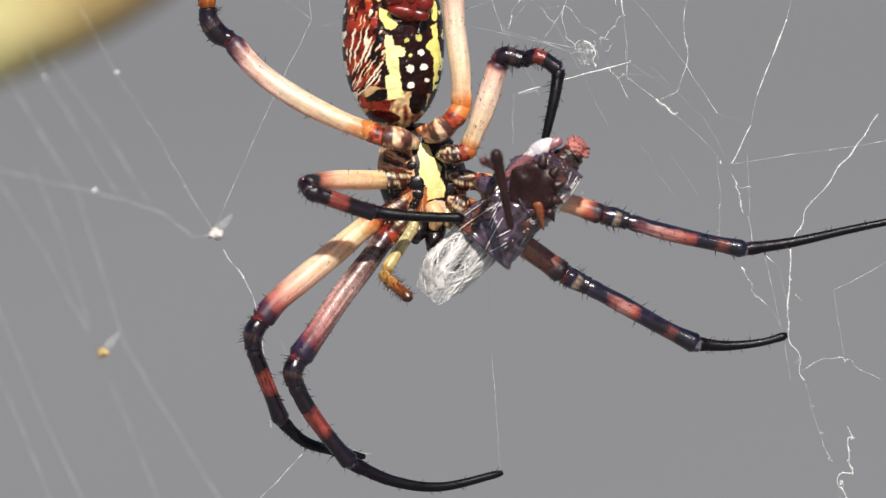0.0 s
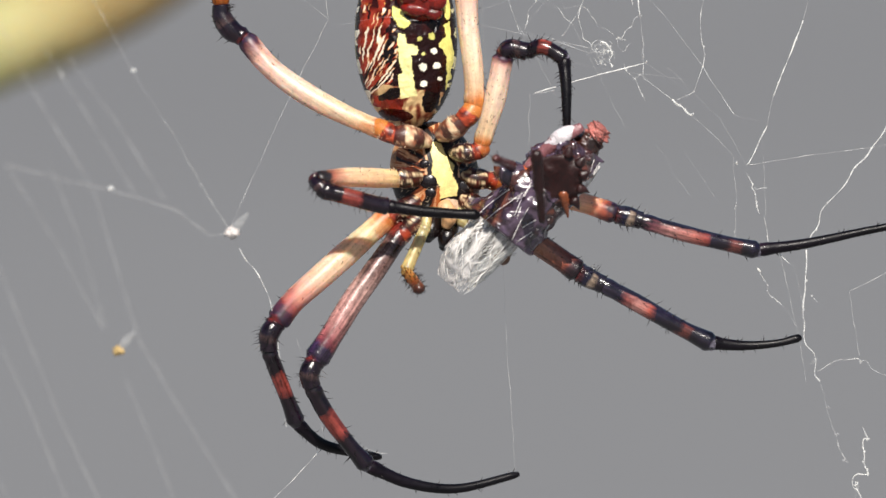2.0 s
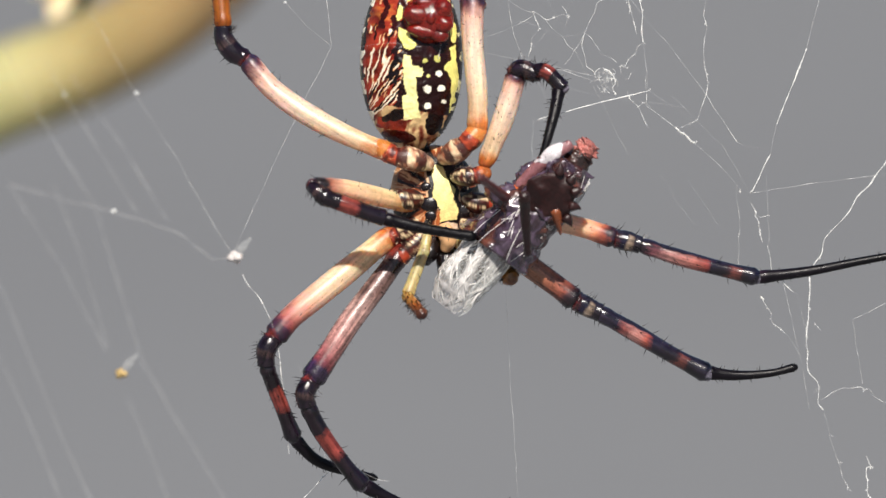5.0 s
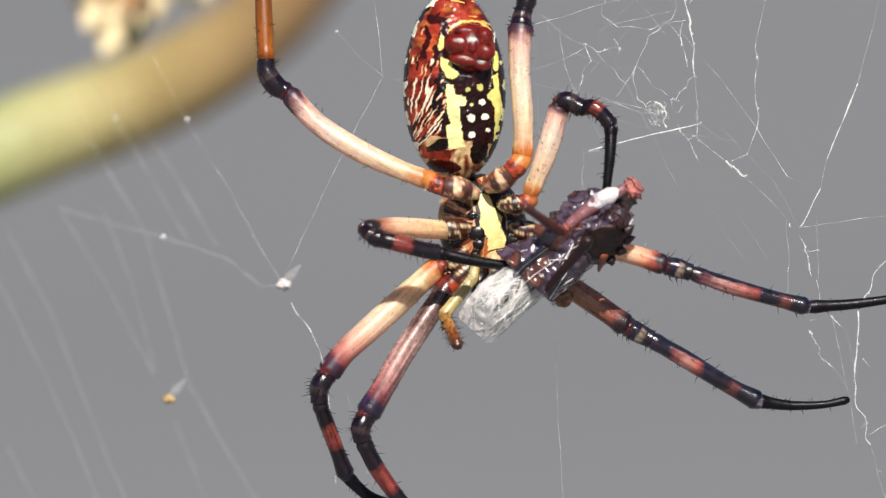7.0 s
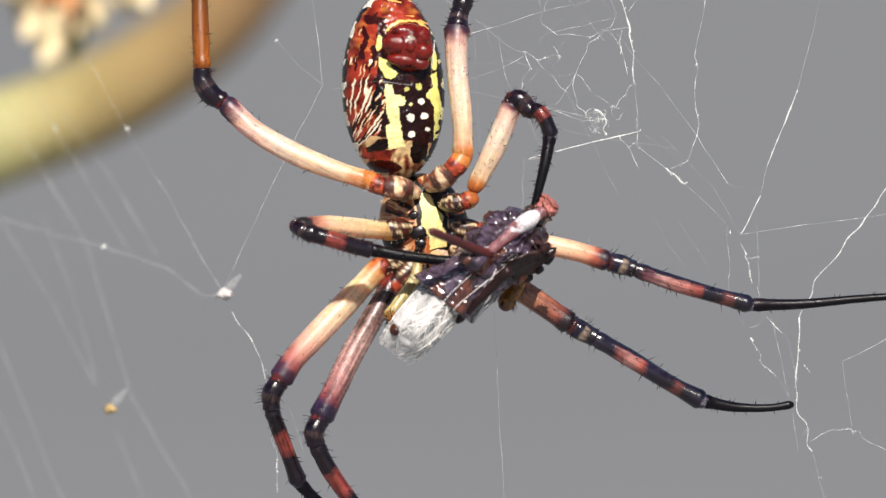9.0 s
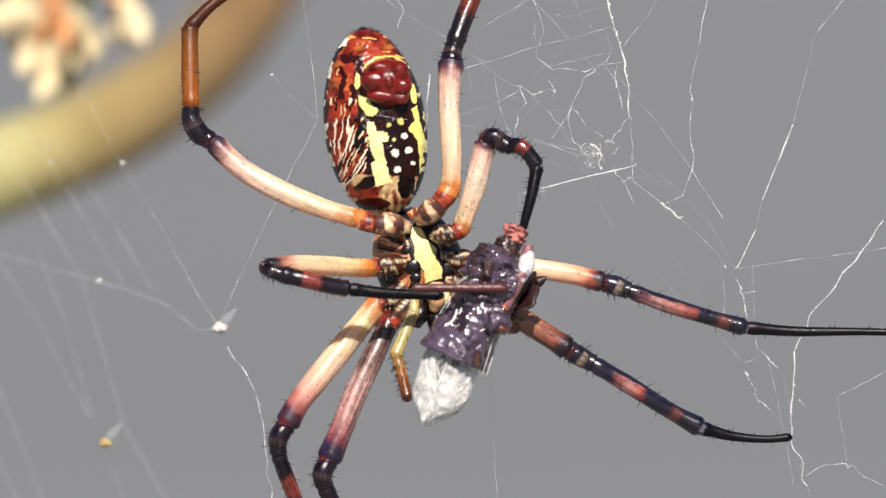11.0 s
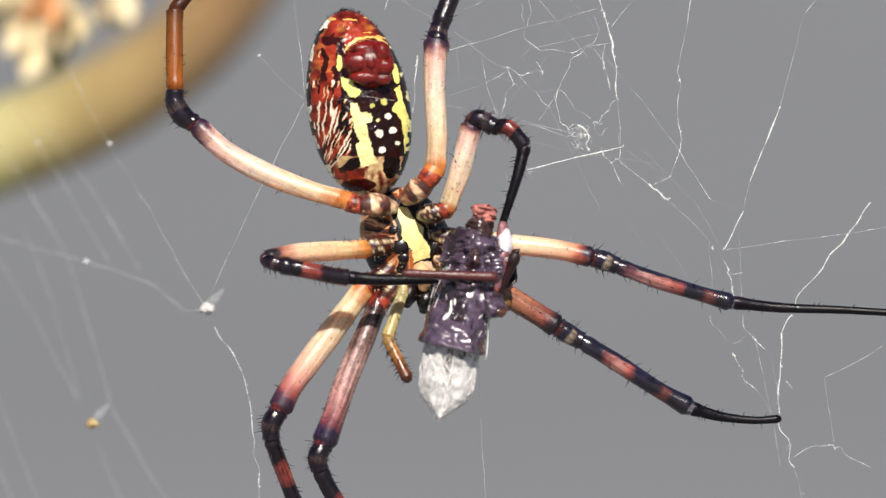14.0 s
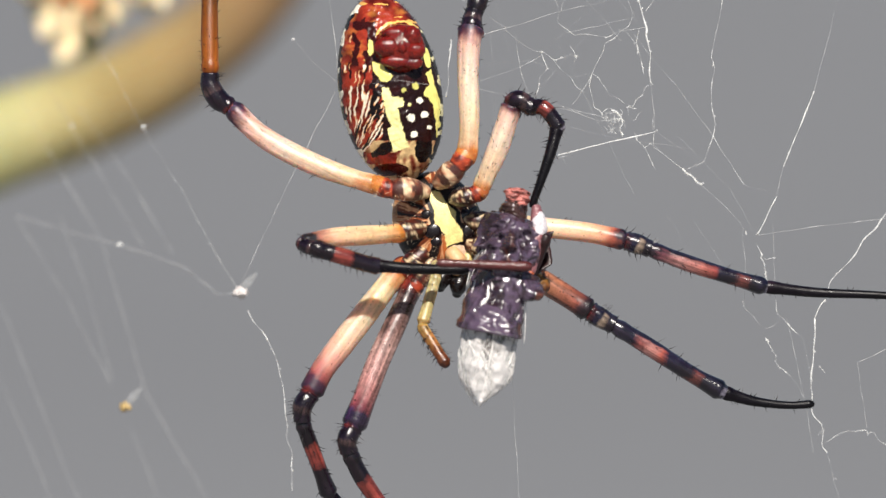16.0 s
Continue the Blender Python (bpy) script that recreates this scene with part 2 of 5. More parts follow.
def gauze(name, colour, low, high):
    """Silk drawn out in sheets along its length, thin enough in places to see through."""
    m, nodes, links, b = base_material(name, 0.4)
    rgb = nodes.new("ShaderNodeRGB")
    rgb.outputs[0].default_value = c(colour)
    grain(nodes, links, b, 1600, 0.3, rgb.outputs[0], bump=0.4)
    tc = nodes.new("ShaderNodeTexCoord")
    mapping = nodes.new("ShaderNodeMapping")
    mapping.inputs["Scale"].default_value = (260, 1500, 1500)
    links.new(tc.outputs["Object"], mapping.inputs[0])
    n = nodes.new("ShaderNodeTexNoise")
    n.inputs["Scale"].default_value, n.inputs["Detail"].default_value = 1.0, 4
    links.new(mapping.outputs[0], n.inputs["Vector"])
    rng = nodes.new("ShaderNodeMapRange")
    rng.inputs[1].default_value, rng.inputs[2].default_value = 0.38, 0.58
    rng.inputs[3].default_value, rng.inputs[4].default_value = low, high
    links.new(n.outputs[0], rng.inputs[0])
    links.new(rng.outputs[0], b.inputs["Alpha"])
    return m


M_GAUZE = gauze("silk_gauze", "f0ebe8", 0.0, 0.65)
M_SILK_GLINT = plain("silk_and_glint", "e0d8dc", 0.2, 900, 0.7, 0.6, 0.8)


def thread_material(name, low, high):
    """Silk that catches the light in some places and fades in others."""
    m, nodes, links, b = base_material(name, 0.3)
    b.inputs["Base Color"].default_value = c("f6f6f2")
    tc = nodes.new("ShaderNodeTexCoord")
    n = nodes.new("ShaderNodeTexNoise")
    n.inputs["Scale"].default_value, n.inputs["Detail"].default_value, n.inputs["Roughness"].default_value = 700, 6, 0.75
    links.new(tc.outputs["Object"], n.inputs["Vector"])
    rng = nodes.new("ShaderNodeMapRange")
    rng.inputs[1].default_value, rng.inputs[2].default_value = 0.45, 0.7
    rng.inputs[3].default_value, rng.inputs[4].default_value = low, high
    links.new(n.outputs[0], rng.inputs[0])
    links.new(rng.outputs[0], b.inputs["Alpha"])
    return m


M_SILK_FINE = thread_material("drawn_silk", 0.2, 0.9)
M_THREAD_MAIN = thread_material("strong_silk_thread", 0.22, 1.0)
M_THREAD = thread_material("silk_thread", 0.05, 0.7)
M_THREAD_THIN = thread_material("fine_silk_thread", 0.05, 0.38)
M_THREAD_FAINT = thread_material("faint_silk_thread", 0.03, 0.14)
M_STEM = banded("stem_skin", [(0.0, "9aa26c"), (0.36, "a8aa74"), (0.48, "b0a672"), (0.6, "a48e5c"), (0.8, "8e6e46"), (1.0, "7c5c38")], 0.6, 0.0, 0.25, 0.2, 90, 0.0, 1.0)
M_PETAL = plain("cream_petal", "dac8a0", 0.5, 300, 0.15, 0.2, 0, 0.3)
M_SEPAL = plain("orange_sepal", "d69866", 0.5, 300, 0.3)
M_LEAF = plain("green_bract", "50562a", 0.5, 300, 0.3)
M_SPECK = plain("amber_husk", "bca06a", 0.5, 1500, 0.4)
M_GROUND, g_nodes, g_links, g_b = base_material("grey_ground", 0.8, 0, 0.3)
g_noise = g_nodes.new("ShaderNodeTexNoise")
g_noise.inputs["Scale"].default_value, g_noise.inputs["Detail"].default_value = 0.35, 8
g_ramp = g_nodes.new("ShaderNodeValToRGB")
g_ramp.color_ramp.elements[0].position, g_ramp.color_ramp.elements[0].color = 0.3, (0.1415, 0.145, 0.152, 1)
g_ramp.color_ramp.elements[1].position, g_ramp.color_ramp.elements[1].color = 0.7, (0.1705, 0.175, 0.182, 1)
g_tc = g_nodes.new("ShaderNodeTexCoord")
g_links.new(g_tc.outputs["Object"], g_noise.inputs["Vector"])
g_links.new(g_noise.outputs[0], g_ramp.inputs[0])
g_links.new(g_ramp.outputs[0], g_b.inputs["Base Color"])


# ---------- building helpers ----------
def spot(px, py, d=0.0):
    """A place in the web's frame: plan units across and down, d millimetres in front of the web."""
    k = (DIST - d * MM) / DIST
    return Vector(((px - 784) * UNIT * k, -d * MM, (441 - py) * UNIT * k))


def mesh_of(name, bm, mats, smooth=True):
    me = bpy.data.meshes.new(name)
    bm.normal_update()
    bm.to_mesh(me)
    bm.free()
    for m in (mats if isinstance(mats, (list, tuple)) else [mats]):
        me.materials.append(m)
    for p in me.polygons:
        p.use_smooth = smooth
    return me


def part(name, bm, mats, parent, label="", smooth=True):
    ob = new(name, mesh_of(name, bm, mats, smooth))
    ob.parent = parent
    return tagged(ob, label)


def thing(name, label, category, data=None, m=None, group="", kind=""):
    ob = new(name, data)
    ob.matrix_basis = W if m is None else m
    return tagged(ob, label, category, group, kind)


def curve_points(pts, n):
    """n + 1 points along a smooth curve through pts (Catmull-Rom), as numpy rows."""
    p = np.array([np.array(q, float) for q in pts])
    p = np.vstack([2 * p[0] - p[1], p, 2 * p[-1] - p[-2]])
    out = []
    k = len(p) - 3
    for i in range(n + 1):
        u = i / n * k
        j = min(int(u), k - 1)
        u -= j
        a, b, cc, d = p[j:j + 4]
        out.append(0.5 * (2 * b + (cc - a) * u + (2 * a - 5 * b + 4 * cc - d) * u * u + (3 * b - a - 3 * cc + d) * u ** 3))
    return np.array(out)


def tube(bm, pts, radii, n=20, seg=14, cap=True, squash=1.0, mat=0, rough=0.0):
    """A smooth tube of changing radius; its ends are rounded."""
    full = [(*q, r) for q, r in zip(pts, radii)]
    line = curve_points(full, n)
    if cap:
        ends = []
        for e, nb in ((line[0], line[1]), (line[-1], line[-2])):
            out = e[:3] - nb[:3]
            out = out / max(np.linalg.norm(out), 1e-9)
            ends.append([np.append(e[:3] + out * e[3] * h, e[3] * w) for h, w in ((0.35, 0.9), (0.6, 0.68), (0.75, 0.35))])
        line = np.vstack([ends[0][::-1], line, ends[1]])
    rings, side = [], None
    for i, q in enumerate(line):
        a, b = line[max(i - 1, 0)][:3], line[min(i + 1, len(line) - 1)][:3]
        way = Vector(b - a).normalized()
        if side is None:
            side = Vector((0, -1, 0)) if abs(way.y) < 0.9 else Vector((1, 0, 0))
        side = (side - way * side.dot(way)).normalized()
        up = way.cross(side)
        r = max(q[3], 1e-6)
        ring = []
        for j in range(seg):
            ang = 2 * math.pi * j / seg
            rr = r * (1 + rough * noise.noise(Vector((q[0], q[1], q[2])) * 1500 + Vector((math.cos(ang) * 1.2, math.sin(ang) * 1.2, 0)))) if rough else r
            ring.append(bm.verts.new(Vector(q[:3]) + side * math.cos(ang) * rr * squash + up * math.sin(ang) * rr))
        rings.append(ring)
    for r0, r1 in zip(rings, rings[1:]):
        for j in range(seg):
            f = bm.faces.new((r0[j], r0[(j + 1) % seg], r1[(j + 1) % seg], r1[j]))
            f.material_index = mat
    for ring in (rings[0][::-1], rings[-1]):
        bm.faces.new(ring).material_index = mat
    return line


def spike(bm, foot, tip, r, mat=0):
    """A thin cone."""
    way = (tip - foot).normalized()
    side = way.orthogonal().normalized()
    up = way.cross(side)
    ring = [bm.verts.new(foot + (side * math.cos(a) + up * math.sin(a)) * r) for a in (0, 2.09, 4.19)]
    mid = foot.lerp(tip, 0.5) + side * r * 0.8
    ring2 = [bm.verts.new(mid + (side * math.cos(a) + up * math.sin(a)) * r * 0.6) for a in (0, 2.09, 4.19)]
    end = bm.verts.new(tip)
    for i in range(3):
        j = (i + 1) % 3
        bm.faces.new((ring[i], ring[j], ring2[j], ring2[i])).material_index = mat
        bm.faces.new((ring2[i], ring2[j], end)).material_index = mat


def bristles(bm, line, count, length, rnd, mat=1, thick=0.000045):
    """Short stiff hairs on a tube that lean towards its far end."""
    for _ in range(count):
        i = rnd.randrange(4, len(line) - 4)
        q, nxt = Vector(line[i][:3]), Vector(line[i + 1][:3])
        way = (nxt - q).normalized()
        side = way.orthogonal().normalized()
        ang = rnd.uniform(0, 2 * math.pi)
        out = side * math.cos(ang) + way.cross(side) * math.sin(ang)
        foot = q + out * line[i][3] * 0.9
        spike(bm, foot, foot + (out + way * rnd.uniform(0.1, 0.9)).normalized() * length * rnd.uniform(0.7, 1.7), thick, mat)


def paint(me, colour_at):
    """Fill the mesh's pigment layer by a rule on each point's place."""
    layer = me.color_attributes.new("pigment", "FLOAT_COLOR", "POINT")
    for v, item in zip(me.vertices, layer.data):
        item.color = colour_at(v.co)


def plan_of(co):
    """Back from a place to plan units."""
    k = (DIST + co.y) / DIST
    return 784 + co.x / UNIT / k, 441 - co.z / UNIT / k


# ---------- the setting ----------
bm = bmesh.new()
edge = 1500.0
bmesh.ops.create_grid(bm, x_segments=60, y_segments=60, size=edge)
for v in bm.verts:
    v.co.z = 0.05 * noise.noise(v.co * 0.01)
thing("ground", "plain grey ground far behind the web", "ground", mesh_of("ground", bm, M_GROUND), pose(0, 0, 0), kind="structure")

# ---------- the times at which the animal's joints are known ----------
KT = (0, 0.5, 1, 1.5, 2, 2.5, 3, 3.5, 4, 6.5, 7, 7.5, 8, 8.5, 9, 11.5, 12, 12.5, 13, 13.5, 14, 14.5, 15, 15.5, 16)     # the times of the lists of steps below
TT = tuple(sorted(KT + (2.3, 11.3)))
REF = TT.index(13)
MOVES = []            # (object, rows) for motions()

BODY = [(791, 462, 15.4), (781, 462, 14.9), (783, 461, 15.1), (781, 461, 15.0), (785, 460, 15.5), (784, 461, 16.2), (786, 459, 15.6), (790, 457, 14.5), (789, 455, 13.5), (775, 452, 15.1), (776, 450, 16.0), (772, 446, 16.4), (772, 446, 16.7), (767, 443, 17.5), (777, 434, 16.9), (767, 434, 23.1), (768, 431, 24.2), (764, 437, 24.2), (763, 430, 24.6), (761, 432, 24.5), (768, 432, 23.6), (767, 434, 24.2), (764, 433, 23.9), (765, 432, 23.5), (766, 432, 24.2)]
HUB = spot(763, 430, 3)


def between(t, times, rows):
    """The row of numbers at t, between the rows given at some times."""
    return [float(np.interp(t, times, col)) for col in zip(*rows)]


def body_at(i):
    """The body's pose against its place at 13 s, in the web's frame."""
    u, v, lean = between(TT[i], KT, BODY)
    return Matrix.Translation(spot(u, v, 3)) @ pose(0, 0, 0, 0, -(lean - 24.6), 0) @ Matrix.Translation(-HUB)


def fixed(px, py, d):
    return [spot(px, py, d) for _ in TT]


def on_body(px, py, d):
    return [body_at(i) @ spot(px, py, d) for i in range(len(TT))]


def drift(px, py, d, steps, part_of=1.0):
    """A joint at its 13 s place plus part of a list of steps."""
    return [spot(px + u * part_of, py + v * part_of, d) for u, v in (between(t, KT, steps) for t in TT)]


def track(d, stops):
    """A joint that goes through (seconds, across, down[, depth]) stops."""
    ts = [s[0] for s in stops]
    out = []
    for t in TT:
        u, v, *deep = between(t, ts, [s[1:] for s in stops])
        out.append(spot(u, v, deep[0] if deep else d))
    return out


def mean_of(a, b, s, lift=0.0):
    """A joint between two others."""
    return [p.lerp(q, s) + Vector((0, 0, lift * UNIT)) for p, q in zip(a, b)]


def joint_frame(p0, p1):
    """A frame at p0 whose x axis runs to p1 and whose z axis turns to the viewer."""
    x = (p1 - p0).normalized()
    z = Vector((0, -1, 0))
    z = (z - x * z.dot(x))
    z = z.normalized() if z.length > 0.05 else Vector((0, 0, 1))
    y = z.cross(x)
    m = Matrix((x, y, z)).transposed().to_4x4()
    m.translation = p0
    return m


def jointed(name, holder, holder_at, ends, mids, radii, mats, hairs, hair_length, rnd, label=""):
    """One rigid leg joint under holder, built along x in its own frame and moved between its two ends."""
    p0, p1 = ends[0][REF], ends[1][REF]
    m = joint_frame(p0, p1)
    inv = m.inverted()
    bm = bmesh.new()
    long, bias = (p1 - p0).length, {"femur": 1.0, "patella": 0.4, "tibia": 0.5}.get(name, 0.0)
    if name == "femur":                            # its root goes on into the hip
        p0 = p0 - (p1 - p0).normalized() * 16 * UNIT
    path = curve_points([(*(inv @ p), r * UNIT) for p, r in zip([p0, *mids, p1], radii)], 30)
    for i, q in enumerate(path):                   # slightly swollen at both ends, waisted just behind
        s = i / 30
        q[3] *= np.interp(s, (0, 0.05, 0.13, 0.3, 0.78, 0.9, 0.97, 1), (0.9, 1.08, 0.96, 1, 0.98, 1.06, 1.1, 0.84))
    line = tube(bm, [Vector(q[:3]) for q in path], [q[3] for q in path], n=45, seg=18)
    ob = part(name, bm, mats, holder, label)
    rows = []
    for i, t in enumerate(TT):                     # a joint seen shorter or longer slides along itself
        slide = bias * ((ends[1][i] - ends[0][i]).length - long)
        rows.append((t, holder_at(i).inverted() @ joint_frame(ends[0][i], ends[1][i]) @ Matrix.Translation((slide, 0, 0))))
    MOVES.append((ob, rows))
    if hairs:
        bm = bmesh.new()
        bristles(bm, line, hairs, hair_length * MM, rnd, 0)
        hair = part("fuzz", bm, M_SPINE, holder, "short black bristles", smooth=False)
        tagged(hair, kind="stuff")
        MOVES.append((hair, rows))
    return ob


# ---------- the spider ----------
spider = thing("spider", "black, yellow and red orb-weaver spider gripping its wrapped prey", "spider")
MOVES.append((spider, [(t, W @ body_at(i)) for i, t in enumerate(TT)]))

RED, DARK_RED, BLACK, YELLOW, PALE, CREAM, ORANGE, OLIVE = (Vector(c(h)) for h in ("9a3220", "4c110b", "100607", "f0e684", "fdf6e0", "dcb088", "e08a40", "9a9a50"))


def blob(px, py, u, v, a, b, lean=0.0):
    """Inside an oval of half-axes a, b at (u, v)?"""
    x, y = px - u, py - v
    k, s = math.cos(radians(lean)), math.sin(radians(lean))
    return ((x * k + y * s) / a) ** 2 + ((y * k - x * s) / b) ** 2 < 1


def inside(px, py, corners):
    """Inside a closed outline?"""
    hit = False
    for (x0, y0), (x1, y1) in zip(corners, corners[1:] + corners[:1]):
        if (y0 > py) != (y1 > py) and px < x0 + (py - y0) / (y1 - y0) * (x1 - x0):
            hit = not hit
    return hit


BAND_A = [(673, 245), (685, 244), (690, 259), (710, 262), (713, 275), (701, 280), (708, 305), (716, 335), (723, 349), (695, 360), (688, 335), (683, 319), (690, 312), (680, 289), (675, 265)]
BAND_B = [(750, 219), (760, 212), (765, 235), (775, 265), (783, 292), (783, 325), (770, 332), (768, 302), (763, 272), (756, 262), (746, 257), (750, 245), (758, 239)]
SPOT_A = [(656, 199), (673, 202), (680, 215), (693, 224), (683, 235), (670, 232), (658, 215)]
WEDGE = [(653, 362), (676, 342), (691, 339), (693, 359), (656, 369)]


def abdomen_colour(co):
    px, py = plan_of(co)
    n = noise.noise(Vector((px, py, 9)) * 0.06)
    px, py = px + 2 * noise.noise(Vector((px, py, 7)) * 0.14), py + 2 * noise.noise(Vector((px, py, 3)) * 0.14)
    edge = px - (590 + 0.0022 * (py - 250) ** 2 * 0.9)            # in from the flank's outline
    back = co.y > spot(0, 0, 4.75 + 0.7 * noise.noise(Vector((px, py, 2)) * 0.08)).y
    # red flanks with fine pale streaks that run together towards the waist
    col = RED.lerp(DARK_RED, min(max(0.35 + 1.2 * n, 0), 1))
    ang, far = math.atan2(px - 612, 400 - py), math.hypot(px - 612, 400 - py)
    streak = noise.noise(Vector((ang * 34 + 0.5 * n, far * 0.035, 1.5)))
    dark = noise.noise(Vector((ang * 22 + 0.4 * n, far * 0.022, 8.5)))
    if py > 205:
        if dark > 0.34 - max(px - 625, 0) * 0.011:
            col = BLACK.copy()
        if streak > 0.24 and px < 690:
            col = CREAM.lerp(ORANGE, 0.3 + 0.4 * n)
            if streak > 0.34:
                col = col.lerp(PALE, 0.75)
        if (px > 676 or (px > 655 and py < 250)) and not (px < 684 and 236 < py < 262 and streak > 0.1):
            col = BLACK.lerp(DARK_RED, 0.12 + 0.5 * max(noise.noise(Vector((px * 0.05, py * 0.05, 5.5))), 0))
    else:
        col = col.lerp(ORANGE, min(max(0.0 + 0.7 * noise.noise(Vector((px * 0.06, py * 0.11, 4.4))), 0), 0.45))
        if dark > 0.36 and px > 606:
            col = DARK_RED.lerp(BLACK, 0.5)
        if noise.noise(Vector((px * 0.045, py * 0.13, 2.2))) > 0.44:
            col = ORANGE.lerp(YELLOW, 0.3)
        if px < 650 and py > 130 and noise.noise(Vector((px * 0.16, py * 0.05, 3.7))) > 0.36:
            col = CREAM.lerp(ORANGE, 0.4)
        rim = math.hypot(px - 704, py - 176)
        if 47 < rim < 51 and py < 160 and px < 742:
            col = ORANGE.lerp(YELLOW, 0.5)
        if rim < 46:
            col = DARK_RED.copy()
        if 128 < py and 620 < px < 662 and n > -0.1:
            col = BLACK.lerp(DARK_RED, 0.4)
        if px > 738:
            col = BLACK.lerp(DARK_RED, 0.3)
    # lower rim by the waist
    if py > 338 + max(660 - px, 0) * 1.2:
        veil = noise.noise(Vector((px * 0.09, py * 0.035, 6.1))) + 0.5 * n
        col = CREAM.lerp(YELLOW, 0.2).lerp(RED, min(max(0.15 + 1.8 * veil, 0.0), 1)).lerp(DARK_RED, min(max(1.8 * veil, 0), 0.8))
        if 648 < px < 700 and 360 < py < 380:
            col = RED.lerp(DARK_RED, 0.35 + n)
        if blob(px, py, 690, 389, 31, 11, -3):
            col = DARK_RED.lerp(BLACK, 0.45)
        if blob(px, py, 748, 350, 15, 27, 8) or blob(px, py, 772, 350, 6, 14, 8):
            col = BLACK.copy()
    if inside(px, py, WEDGE):
        col = BLACK.copy()
    # yellow bands and spots of the belly
    if inside(px, py, BAND_A):
        col = YELLOW.lerp(PALE, 0.25)
    if inside(px, py, BAND_B):
        col = YELLOW.copy()
    if inside(px, py, SPOT_A) or blob(px, py, 652, 174, 5.5, 14) or blob(px, py, 752, 190, 6, 20, -12):
        col = YELLOW.copy()
    for u, v, r in ((725, 297, 7.5), (749, 291, 7), (740, 266, 5.5), (731, 327, 6), (758, 314, 4.5)):
        if blob(px, py, u, v, r, r * 0.9):
            col = PALE.copy()
    for u, v, r in ((722, 274, 3.2), (732, 241, 5.8), (711, 248, 4.8)):
        if blob(px, py, u, v, r, r):
            col = OLIVE.lerp(YELLOW, 0.4)
    # pale flecks along the outermost edge
    if back and px < 645 and py > 98:
        col = PALE.copy() if math.sin(py * 0.12 + 1.2 + 3 * n) > 0.1 else BLACK.copy()
    if back and px > 740:
        col = YELLOW.lerp(PALE, 0.5) if math.sin(py * 0.14 + 2 * n) > 0.75 else BLACK.copy()
    return col


def oval_mesh(name, foot, tip, profile, depth, mats, n=120, m=120, d=3.0, bulge=None):
    """A closed body of revolution between two plan points, flattened by depth."""
    a, b = spot(*foot, d), spot(*tip, d)
    axis = (b - a).normalized()
    across = axis.cross(Vector((0, 1, 0))).normalized()
    bm = bmesh.new()
    rings = []
    for i in range(n + 1):
        s = (1 - math.cos(math.pi * i / n)) / 2
        r = profile(s) * UNIT
        ring = []
        for j in range(m):
            ang = 2 * math.pi * j / m
            p = a.lerp(b, s) + across * math.cos(ang) * r + Vector((0, -1, 0)) * math.sin(ang) * r * depth
            if bulge:
                p += Vector((0, -1, 0)) * bulge(*plan_of(p)) * UNIT * max(math.sin(ang), 0)
            ring.append(bm.verts.new(p))
        rings.append(ring)
    for r0, r1 in zip(rings, rings[1:]):
        for j in range(m):
            bm.faces.new((r0[j], r0[(j + 1) % m], r1[(j + 1) % m], r1[j]))
    bmesh.ops.remove_doubles(bm, verts=bm.verts, dist=1e-7)
    return mesh_of(name, bm, mats)


def egg(s):
    return 93 * (max(4 * s * (1 - s), 0)) ** 0.5 * (1.03 - 0.12 * s)


def wrinkle(px, py):
    return 3 * noise.noise(Vector((px, py, 0)) * 0.04) + 1.2 * noise.noise(Vector((px, py, 5)) * 0.15)


me = oval_mesh("abdomen", (716, 410), (657, 81), egg, 0.85, M_ABDOMEN, 320, 320, 3.5, wrinkle)
paint(me, abdomen_colour)
ob = new("abdomen", me)
ob.parent = spider
tagged(ob, "glossy red and black abdomen with yellow bands and white dots")
rnd = random.Random(19)
bm = bmesh.new()
sides = [p for p in me.polygons if abs(p.normal.y) < 0.5]
for _ in range(520):
    p = rnd.choice(sides)
    spike(bm, p.center, p.center + (p.normal + Vector((rnd.uniform(-0.5, 0.5), rnd.uniform(-0.5, 0.5), 0.5))) * rnd.uniform(0.1, 0.26) * MM, 0.00002)
tagged(part("fuzz", bm, M_SPINE, spider, "fine dark hair", smooth=False), kind="stuff")

for u, v, a, b, d in ((704, 176, 45, 44, 6.5), (682, 172, 24, 18, 7.7), (725, 153, 17, 19, 7.6), (731, 179, 18, 16, 7.7), (697, 198, 27, 12, 7.7), (728, 200, 17, 12, 7.6), (694, 148, 22, 10, 7.4), (708, 172, 9, 12, 8.1)):
    bm = bmesh.new()                              # the lobes of the spinneret cone
    bmesh.ops.create_uvsphere(bm, u_segments=28, v_segments=18, radius=1)
    for q in bm.verts:
        r = 1 + 0.1 * noise.noise(q.co * 1.6 + Vector((u, v, 0)))
        q.co = spot(u, v, d) + Vector((q.co.x * a * r, q.co.y * min(a, b) * 0.8 * r, q.co.z * b * r)) * UNIT
    part("spinneret", bm, M_SPINNERET, spider, "shiny dark red spinneret lobe")


PLATE = [(758, 425), (778, 427), (787, 445), (805, 463), (807, 480), (816, 494), (820, 514), (789, 525), (787, 503), (769, 487), (767, 463), (760, 441)]


